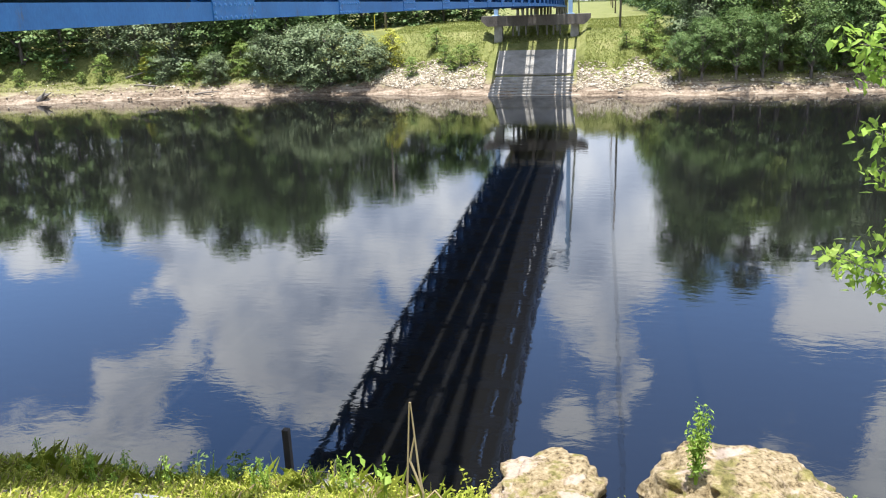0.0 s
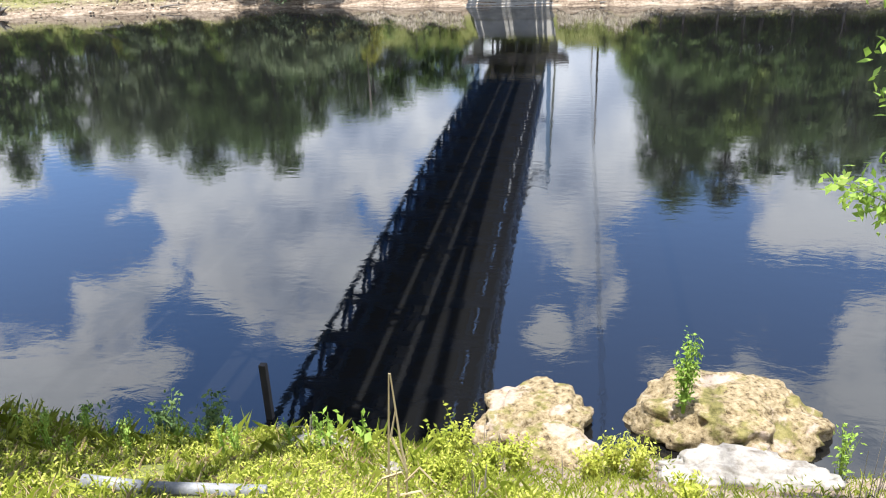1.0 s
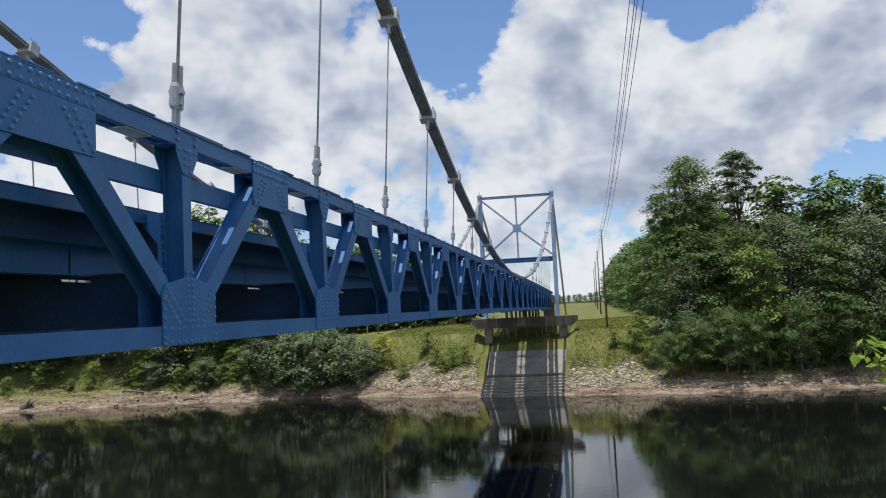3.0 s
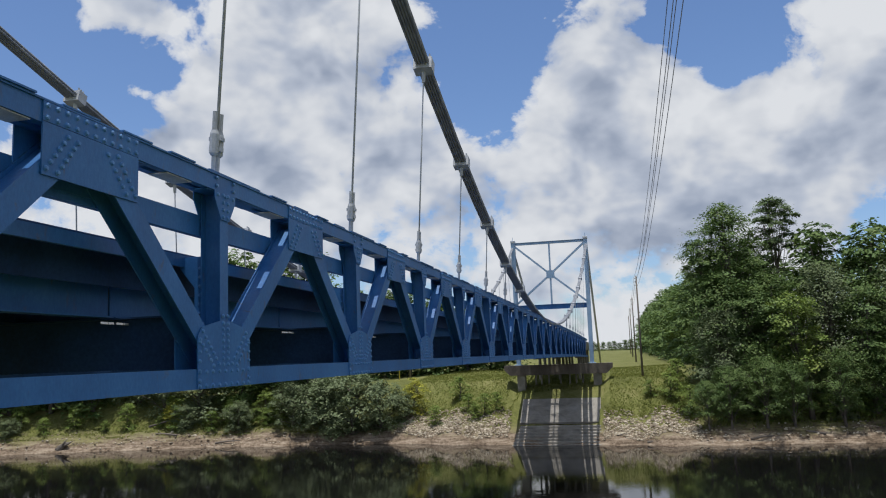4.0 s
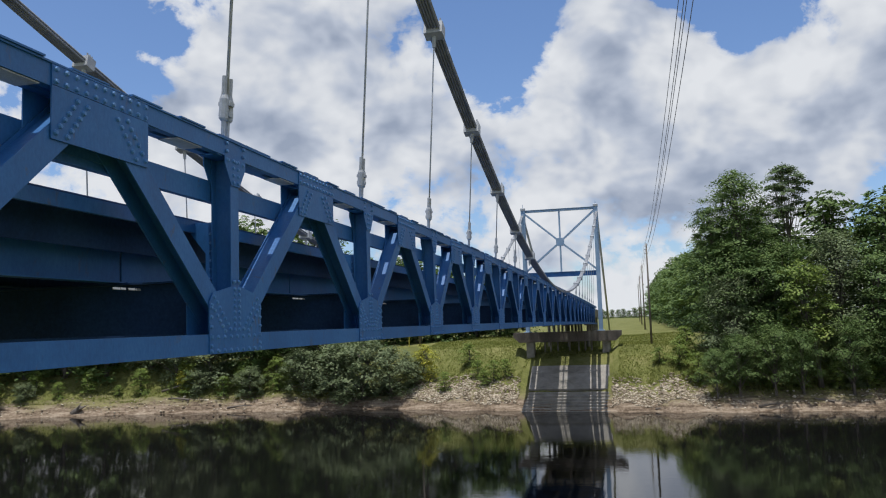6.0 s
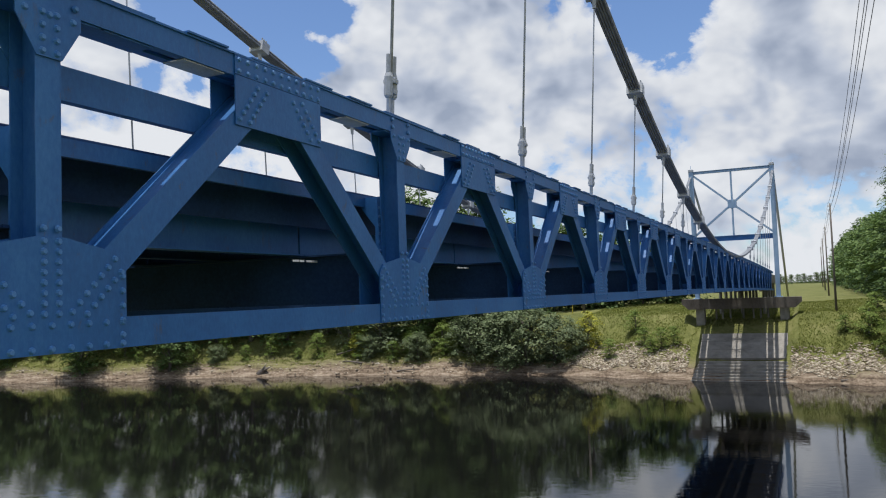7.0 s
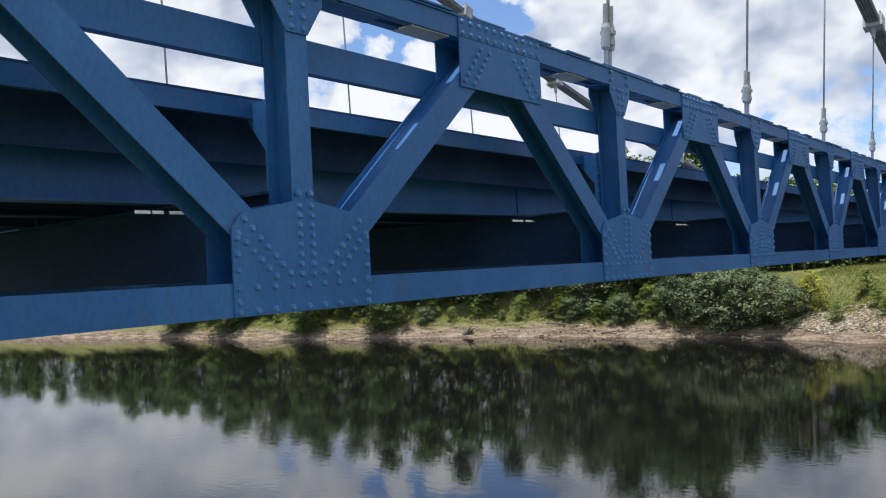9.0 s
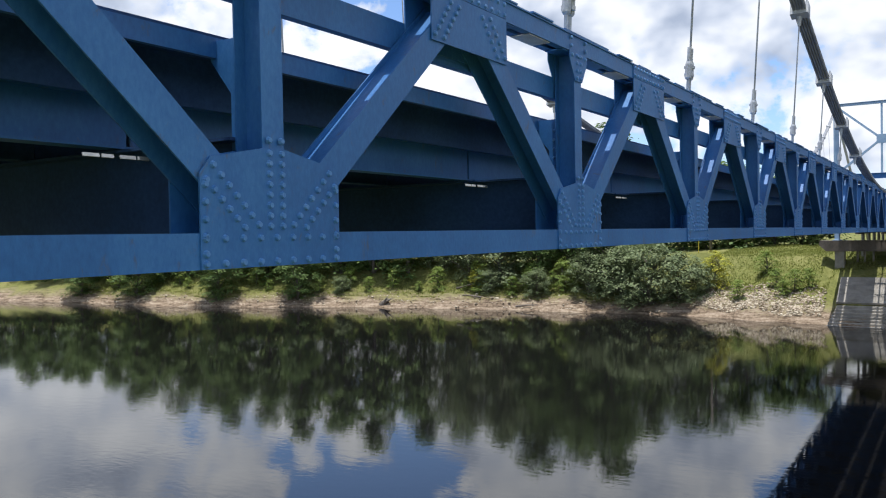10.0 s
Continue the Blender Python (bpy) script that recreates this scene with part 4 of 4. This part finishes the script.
def build_far_grass():
    rng = np.random.default_rng(9)
    pts = []
    for x0, x1, f0, f1, n in ((-34, 9, 6.5, 44, 44000), (-150, -33, 3.2, 9, 16000), (9, 62, 3.6, 7, 4000)):
        x = rng.uniform(x0, x1, n)
        for xx in x:
            y = edge_far(xx) + f0 + (f1 - f0) * rng.uniform() ** 1.5
            if -15.6 < xx < -2.8 and y < 122.5:
                continue
            pts.append((xx, y, height(xx, y) - 0.05))
    single("bank_grass", blades("bank_grass", pts, 0.26, 0.085, M_BANK, rng, 0.6), None, "rough sunlit grass on the far river bank", "grass", kind="stuff")


M_BANK = leaf_material("bank_grass_blades", [(0.14, 0.17, 0.04), (0.23, 0.26, 0.06), (0.35, 0.35, 0.12)], 0.4)


def build_apron():
    """Concrete courses stepping down to the water under the bridge."""
    t = thing("concrete_apron", "weathered concrete slope paving stepping down under the bridge", "slope paving")
    x0, x1 = -15.0, -2.9
    ym = edge_far(-9)
    for i in range(7):
        z = -0.3 + 0.34 * i
        y = ym - 0.2 + 0.75 * i
        bm = box(bmesh.new(), (x0 + 0.1 * i, y, z - 0.6), (x1 - 0.08 * i, y + 1.3, z + 0.34), 0.04)
        part("course", bm, M_CONC, t)
    for i in range(3):
        y0, z0 = ym + 5.6 + i * 1.85, 2.35 + i * 0.98
        bm = extrude(bmesh.new(), rect(x1 - x0 - 0.9, 0.30), ((x0 + x1) / 2, y0, z0), ((x0 + x1) / 2, y0 + 1.82, z0 + 0.97))
        part("slab", bm, M_CONC, t)


def build_far_wood():
    rng = np.random.default_rng(12)
    t = thing("stump", "grey weathered tree stump at the water edge", "stump", at=(-83, edge_far(-83) + 0.4, 0.1))
    bm = tube(bmesh.new(), [(0, 0, -0.4), (0.5, 0.1, 0.5), (1.3, 0.2, 1.1), (1.9, 0.1, 1.2)], [0.55, 0.5, 0.34, 0.18], 9)
    part("root_mass", bm, M_BARK, t, smooth=True)
    for dx, dz in ((2.6, 1.5), (1.6, 1.9), (-0.7, 0.2)):
        part("root", tube(bmesh.new(), [(0.8, 0.1, 0.7), (0.8 + (dx - 0.8) * 0.5, -0.2, 0.7 + (dz - 0.7) * 0.4), (dx, 0.2, dz)], [0.18, 0.12, 0.04], 6), M_BARK, t, smooth=True)
    for x, f, ln, yaw, tilt in ((-72, 5.2, 6, 0.25, 0.22), (-66, 2.0, 4.5, 2.9, 0.05), (-60, 1.6, 4, 0.2, 0.08), (2.5, 0.7, 5.0, 0.05, 0.02), (24, 1.5, 4.5, 2.8, 0.1), (15, 1.2, 3.5, 0.3, 0.1)):
        y = edge_far(x) + f
        z = height(x, y) + 0.15
        d = Vector((math.cos(yaw) * ln, math.sin(yaw) * ln * 0.4, tilt * ln))
        p = Vector((x, y, z))
        log = thing("fallen_log", "bleached fallen log lying on the sandy bank", "log", "fallen logs")
        part("stem", tube(bmesh.new(), [p, p + d * 0.5 + Vector((0, 0, 0.12)), p + d], [0.16, 0.12, 0.05], 7), M_POLE, log, smooth=True)
        part("branch", tube(bmesh.new(), [p + d * 0.6, p + d * 0.8 + Vector((0, 0.2, 0.6))], [0.07, 0.02], 5), M_POLE, log, smooth=True)
    x, y = -36.5, 137.0
    g = height(x, y)
    t = thing("utility_pole", "pale wooden utility pole standing on the grass", "utility pole", "utility poles", at=(x, y, g - 0.3))
    part("shaft", tube(bmesh.new(), [(0, 0, 0), (0, 0, 13)], [0.2, 0.14], 8), M_POLE, t, smooth=True)
    t = thing("marker_post", "thin yellow marker post on the grass", "marker post", at=(-38.2, 136, height(-38.2, 136) - 0.1))
    part("shaft", tube(bmesh.new(), [(0, 0, 0), (0.05, 0, 3.0)], [0.07, 0.07], 6), material("yellow_plastic", [(0.5, 0.4, 0.03), (0.6, 0.5, 0.05)]), t)


build_riprap()
build_far_grass()
build_apron()
build_far_wood()


# ---------------------------------------------------------------- near bank
def boulder(name, at, size, seed, mat, label, rough=0.35):
    bm = bmesh.new()
    bmesh.ops.create_icosphere(bm, subdivisions=5, radius=1.0)
    for v in bm.verts:
        p = v.co.copy()
        q = p * 1.3 + Vector((seed, seed * 2, 0))
        n1 = noise.fractal(q, 0.9, 2.1, 5)
        n2 = noise.noise(q * 4.5)
        hole = max(0.0, noise.noise(q * 2.6 + Vector((5, 5, 5))) - 0.28)
        v.co = p * (1 + rough * n1 + 0.06 * n2 - 0.5 * hole)
        if v.co.z > 0.62:
            v.co.z = 0.62 + (v.co.z - 0.62) * 0.35
        v.co = Vector((v.co.x * size[0], v.co.y * size[1], v.co.z * size[2]))
    ob = single(name, bm, mat, label, "rock", "bank rocks", smooth=True)
    ob.location = at
    return ob


def near(x, y):
    return Vector((x, y, height(x, y)))


def rock_material():
    m = bpy.data.materials.new("mossy_limestone")
    m.use_nodes = True
    n = Nodes(m.node_tree)
    pos = n.add("ShaderNodeNewGeometry").outputs["Position"]
    a = n.noise(pos, 1.1, 5.0, 0.6, 0.4).outputs[0]
    b = n.noise(pos, 7.0, 7.0, 0.68).outputs[0]
    stone = n.ramp(b, [(0.36, (0.055, 0.038, 0.02)), (0.44, (0.17, 0.125, 0.065)), (0.55, (0.27, 0.21, 0.12)), (0.70, (0.36, 0.29, 0.19))])
    pink = n.ramp(b, [(0.35, (0.28, 0.21, 0.155)), (0.65, (0.39, 0.31, 0.245))])
    moss = n.ramp(b, [(0.35, (0.09, 0.08, 0.022)), (0.65, (0.22, 0.19, 0.06))])
    col = n.mix(n.ramp(a, [(0.54, (0, 0, 0)), (0.60, (1, 1, 1))]), stone, pink)
    col = n.mix(n.ramp(n.noise(pos, 1.7, 4.0, 0.6).outputs[0], [(0.53, (0, 0, 0)), (0.62, (0.9, 0.9, 0.9))]), col, moss)
    bmp = n.add("ShaderNodeBump", {"Strength": 0.9, "Distance": 0.06, "Height": b})
    p = n.add("ShaderNodeBsdfPrincipled", {"Base Color": col, "Roughness": 0.9, "Normal": bmp.outputs[0], "Specular IOR Level": 0.2})
    n.add("ShaderNodeOutputMaterial", {0: p.outputs[0]})
    return m


M_MOSSY = rock_material()
M_WHITE = material("white_limestone", [(0.10, 0.08, 0.06), (0.24, 0.215, 0.18), (0.37, 0.345, 0.31)], 2.6, 0.9, 0, 0.9, 7)


def build_rocks():
    boulder("boulder", (-1.0, 16.5, -0.38), (1.65, 1.6, 1.25), 3.1, M_MOSSY, "yellowish weathered limestone boulder at the water edge")
    boulder("boulder", (3.7, 17.0, -0.1), (2.15, 1.7, 1.30), 7.7, M_MOSSY, "large mossy limestone boulder with worn hollow on top")
    boulder("rock_ledge", (3.8, 14.6, 0.15), (1.9, 0.9, 0.62), 1.7, M_WHITE, "white broken limestone ledge below the boulder", 0.4)
    boulder("rock_ledge", (-0.6, 14.9, 0.15), (1.0, 0.9, 0.75), 4.4, M_MOSSY, "pale limestone ledge among the weeds", 0.4)
    for x, y, s in ((-3.4, 7.5, 0.22), (-3.1, 7.6, 0.2), (-2.3, 7.2, 0.15), (-0.9, 6.6, 0.16), (3.2, 7.2, 0.22), (0.3, 6.9, 0.14), (1.4, 6.6, 0.16)):
        z = height(x, y)
        boulder("stone", (x, y, z + 0.02), (s, s * 0.8, s * 0.5), x, M_WHITE, "small pale limestone block in the weeds", 0.25)


def leafy(name, label, at, tall, n_stems, mat, seed, leaf=0.10, per=16, spread=0.25, aspect=0.5, group="bank weeds"):
    """A weed or seedling: upright stems with leaves along them."""
    rng = np.random.default_rng(seed)
    t = thing(name, label, "plant", group, at=tuple(at))
    cs = []
    for i in range(n_stems):
        a = rng.uniform(0, 6.28)
        h = tall * rng.uniform(0.6, 1.05)
        r = spread * rng.uniform(0.2, 1.0)
        pts = [Vector((0.03 * math.cos(a), 0.03 * math.sin(a), -0.08)), Vector((r * 0.4 * math.cos(a), r * 0.4 * math.sin(a), h * 0.55)), Vector((r * math.cos(a), r * math.sin(a), h))]
        part("stem", tube(bmesh.new(), pts, [0.012, 0.009, 0.004], 5), mat, t)
        for _ in range(per):
            u = rng.uniform(0.2, 1.0)
            q = pts[0].lerp(pts[1], u * 2) if u < 0.5 else pts[1].lerp(pts[2], u * 2 - 1)
            cs.append(np.array(q) + rng.normal(size=3) * leaf * 0.55)
    part("leaves", leaf_mesh("leaves", cs, leaf, mat, rng, 0.3, 0.3, aspect), None, t)
    return t


def dry_stalk(at, tall, seed, n=5, label="dry brown broken stalk standing in the weeds", mat=None):
    rng = np.random.default_rng(seed)
    t = thing("dry_stalk", label, "plant", "dry stalks", at=tuple(at))
    if tall > 1.5 and mat is None:
        for pts in (((-0.12, 0, -0.1), (-0.07, 0.02, 0.55), (0.0, 0, tall)), ((0.05, 0.02, -0.1), (0.09, 0, 0.6), (0.06, 0, 0.85), (0.01, 0, tall)),
                    ((0.07, 0, 0.5), (0.20, 0, 0.66), (0.33, 0.02, 0.48)), ((0.05, 0, 0.6), (-0.12, 0, 0.52), (-0.22, 0, 0.36)), ((0.0, 0, 0.35), (0.2, 0, 0.42), (0.3, 0, 0.22)),
                    ((0.09, 0, 0.62), (-0.02, 0, 0.95), (0.03, 0, 1.2))):
            part("stem", tube(bmesh.new(), pts, [0.013] + [0.011] * (len(pts) - 2) + [0.006], 5), M_DRY, t)
        n = 3
        tall *= 0.4
    for i in range(n):
        h = tall * (1.0 if i < 2 else rng.uniform(0.25, 0.7))
        a = rng.uniform(0, 6.28)
        r = 0.06 if i < 2 else rng.uniform(0.15, 0.5)
        pts = [(0.05 * math.cos(a), 0.05 * math.sin(a), -0.1), (r * 0.6 * math.cos(a), r * 0.6 * math.sin(a), h * 0.6), (r * math.cos(a) * (0.2 if i < 2 else 1), r * math.sin(a) * 0.2, h)]
        part("stem", tube(bmesh.new(), pts, [0.010, 0.008, 0.004], 5), mat or M_DRY, t)
    return t


M_WEED = leaf_material("yellow_green_weeds", [(0.24, 0.29, 0.03), (0.44, 0.47, 0.065), (0.64, 0.61, 0.15)], 0.42)
M_SEED = leaf_material("fresh_leaves", [(0.15, 0.25, 0.03), (0.27, 0.40, 0.06), (0.42, 0.52, 0.12)], 0.42)
M_PIPE = material("dull_pipe", [(0.12, 0.12, 0.125), (0.20, 0.20, 0.205), (0.28, 0.275, 0.27)], 4, 0.6, 0, 0.2, 30)
M_TWIG = material("grey_twigs", [(0.22, 0.18, 0.15), (0.36, 0.31, 0.27)], 5, 0.85)


def build_near_plants():
    rng = np.random.default_rng(21)
    pts, low, dry = [], [], []
    for _ in range(120000):
        x = rng.uniform(-9.5, 6)
        y = rng.uniform(2.6, 8.6) + 0.5 * rng.uniform() ** 3
        if x > -1.5 and rng.uniform() < 0.12:
            continue
        if x < -2.6 and 4.4 < y < 5.05 and rng.uniform() < 0.5:
            continue
        patch = noise.noise((x * 1.3, y * 1.3, 7.0))
        if patch < -0.25 and rng.uniform() < 0.85:
            continue
        p = (x, y, height(x, y) - 0.02)
        u = rng.uniform()
        (pts if u < 0.20 else low if u < 0.90 else dry).append(p)
    single("bank_grass", blades("bank_grass", pts, 0.17, 0.011, M_GRASS, rng, 0.6), None, "sunlit yellow-green grass on the near bank", "grass", kind="stuff")
    single("dry_grass", blades("dry_grass", dry, 0.14, 0.009, M_DRY, rng, 0.9), None, "dry brown grass among the weeds", "grass", kind="stuff")
    q = np.array(low)
    q[:, 2] += rng.uniform(0.01, 0.26, len(q)) * np.array([max(0.25, noise.noise((a * 1.7, b * 1.7, 2.0)) + 0.7) for a, b, c in low])
    single("ground_weeds", leaf_mesh("ground_weeds", q, 0.046, M_WEED, rng, 0.0, 0.3, 0.36), None, "low yellow-green weeds covering the near bank", "weeds", kind="stuff")
    # lower slope and foot of the bank, hidden in part by the crest
    foot = []
    for _ in range(26000):
        x = rng.uniform(-16, 8)
        y = rng.uniform(8.8, edge_near(x) - 0.3)
        if x > 1.6 and y > 13.2 and rng.uniform() < 0.5:
            continue
        foot.append((x, y, height(x, y) - 0.02))
    single("slope_weeds", blades("slope_weeds", foot, 0.20, 0.014, M_GRASS, rng, 0.6), None, "green weeds on the lower slope by the water", "weeds", kind="stuff")
    tall = []
    for _ in range(500):
        x = rng.uniform(-8, 1.5)
        tall.append((x, rng.uniform(6.6, 8.4), 0))
    tall = [(x, y, height(x, y) - 0.02) for x, y, _ in tall]
    single("tall_grass", blades("tall_grass", tall, 0.34, 0.008, M_GRASS, rng, 0.7), None, "taller arching grass blades on the bank crest", "grass", kind="stuff")
    # weeds and seedlings that stand out
    leafy("broadleaf_seedling", "broad-leaved light green seedling on the crest", near(-2.62, 7.4), 0.68, 2, M_SEED, 1, 0.15, 10, 0.07, 0.7)
    leafy("broadleaf_seedling", "feathery light green seedling on the crest", near(-3.05, 7.3), 0.46, 3, M_SEED, 2, 0.10, 12, 0.18, 0.4)
    leafy("rock_shrub", "slim green shrub growing on the boulder", Vector((2.55, 16.4, 0.75)), 1.95, 11, M_SEED, 3, 0.14, 52, 0.40, 0.42)
    leafy("rock_shrub", "small green shrub beside the boulder", near(5.75, 14.9), 1.5, 6, M_SEED, 4, 0.14, 22, 0.25, 0.45)
    for i, (x, y, h) in enumerate(((-1.55, 7.6, 0.55), (-1.75, 7.3, 0.40), (-0.75, 7.0, 0.42), (0.42, 7.6, 0.50), (0.68, 7.5, 0.50), (0.15, 7.2, 0.32))):
        leafy("weed_shrub", "bushy yellow-green weed shrub on the bank", near(x, y), h, 9, M_WEED, 30 + i, 0.065, 30, 0.24, 0.45)
    for i, (x, y, h) in enumerate(((-2.5, 14.1, 1.15), (-2.9, 13.6, 0.9), (-1.2, 13.2, 0.85), (0.85, 14.1, 1.1), (1.35, 14.0, 1.15), (0.4, 13.7, 0.8), (-1.8, 13.0, 0.7), (2.2, 12.8, 0.6), (4.6, 12.6, 0.6))):
        leafy("weed_shrub", "bushy yellow-green weed shrub beside the boulders", near(x, y), h, 12, M_WEED, 130 + i, 0.12, 34, 0.5, 0.45)
    for i, (x, y, h) in enumerate(((-2.0, 14.3, 0.9), (-1.6, 13.6, 0.8), (-0.3, 13.4, 0.7), (1.7, 13.3, 0.7), (2.9, 13.0, 0.6), (5.9, 13.6, 1.9), (6.3, 14.2, 2.4), (5.4, 13.0, 1.5))):
        dry_stalk(near(x, y), h, 240 + i, 6, "dry brown twigs beside the boulders", M_TWIG)
    for i in range(40):
        x = rng.uniform(-8, -3.0)
        y = rng.uniform(6.4, 8.2)
        leafy("tall_weed", "upright leafy green weed on the bank", near(x, y), rng.uniform(0.28, 0.62), 3, M_SEED if i % 3 else M_WEED, 60 + i, 0.05, 26, 0.09, 0.4)
    for i, (x, y) in enumerate(((-9.4, 13.9), (-8.4, 14.0), (-12.9, 13.4), (-13.8, 13.2), (-11.4, 13.5))):
        leafy("water_weed", "dark green leafy bush at the water edge", near(x, y), 1.2, 9, M_OAK, 90 + i, 0.16, 34, 0.6, 0.5)
    dry_stalk(near(-1.60, 4.9), 1.55, 5, 9)
    dry_stalk(near(-3.35, 7.6), 0.45, 6, 6, "grey leafless twig on the bank crest", M_TWIG)
    for i, (x, y, h) in enumerate(((2.75, 6.8, 0.75), (3.0, 7.2, 0.95), (3.2, 6.8, 0.8), (2.6, 7.3, 0.6), (-1.3, 7.2, 0.45), (-0.2, 7.0, 0.4), (0.1, 7.2, 0.35), (3.4, 7.0, 1.0), (1.9, 7.1, 0.45), (-1.15, 7.5, 0.5))):
        dry_stalk(near(x, y), h, 40 + i, 4, "thin dry stalk leaning over the water", M_TWIG)
    # post in the water and pipes in the grass
    t = thing("wooden_post", "dark weathered wooden post standing in shallow water", "post", at=(-7.85, 16.05, 0))
    part("shaft", box(bmesh.new(), (-0.09, -0.09, -1.6), (0.09, 0.09, 1.62), 0.012), material("dark_wet_wood", [(0.015, 0.013, 0.012), (0.035, 0.03, 0.027)], 3, 0.8), t)
    for a, b in (((-2.75, 4.85), (-3.75, 4.7)), ((-3.81, 4.69), (-4.3, 4.62)), ((-5.1, 4.5), (-8.5, 4.0))):
        p, q = near(*a), near(*b)
        t = thing("pipe", "grey metal pipe lying in the grass", "pipe", "pipes")
        part("barrel", tube(bmesh.new(), [p + Vector((0, 0, 0.07)), q + Vector((0, 0, 0.07))], [0.064, 0.064], 14), M_PIPE, t, smooth=True)


def build_overhang():
    """A leaning tree whose leafy branches reach in beside the camera."""
    rng = np.random.default_rng(33)
    base = near(7.6, 10.4)
    t = thing("leaning_tree", "young tree with bright backlit leaves leaning over the bank", "tree", at=tuple(base))
    tips = [(3.75, 12.2, 11.35), (4.1, 12.3, 10.9), (4.35, 12.2, 11.6), (4.2, 12.0, 10.0), (4.3, 12.0, 9.4), (3.75, 11.9, 8.05), (4.1, 12.0, 7.7), (4.5, 12.0, 8.3), (4.9, 12.0, 11.8), (5.2, 12.0, 9.0)]
    b = Vector(base)
    spine = [Vector((0, 0, -0.2)), Vector((0.1, 0.3, 2.0)), Vector((-0.2, 0.7, 4.0)), Vector((-0.6, 1.2, 6.2)), Vector((-1.2, 1.5, 8.2))]
    part("trunk", tube(bmesh.new(), spine, [0.16, 0.13, 0.10, 0.07, 0.04], 8), M_BARK, t, smooth=True)
    for i, tip in enumerate(tips):
        p = Vector(tip) - b
        k = min(range(5), key=lambda q: abs(spine[q].z - p.z + 0.9))
        mid = spine[k].lerp(p, 0.5) + Vector((0, 0, 0.2))
        limb = part("limb", tube(bmesh.new(), [spine[k], mid, p], [0.04, 0.022, 0.006], 6), M_BARK, t, smooth=True)
        cs = []
        for _ in range(210):
            u = rng.uniform(0.40, 1.04)
            q = spine[k].lerp(mid, u * 2) if u < 0.5 else mid.lerp(p, u * 2 - 1)
            cs.append(np.array(q) + rng.normal(size=3) * np.array([0.16, 0.2, 0.14]))
        part("leaves", leaf_mesh("leaves", cs, 0.20, M_SEED, rng, 0.5, 0.25, 0.5), None, limb)


build_rocks()
build_near_plants()
build_overhang()
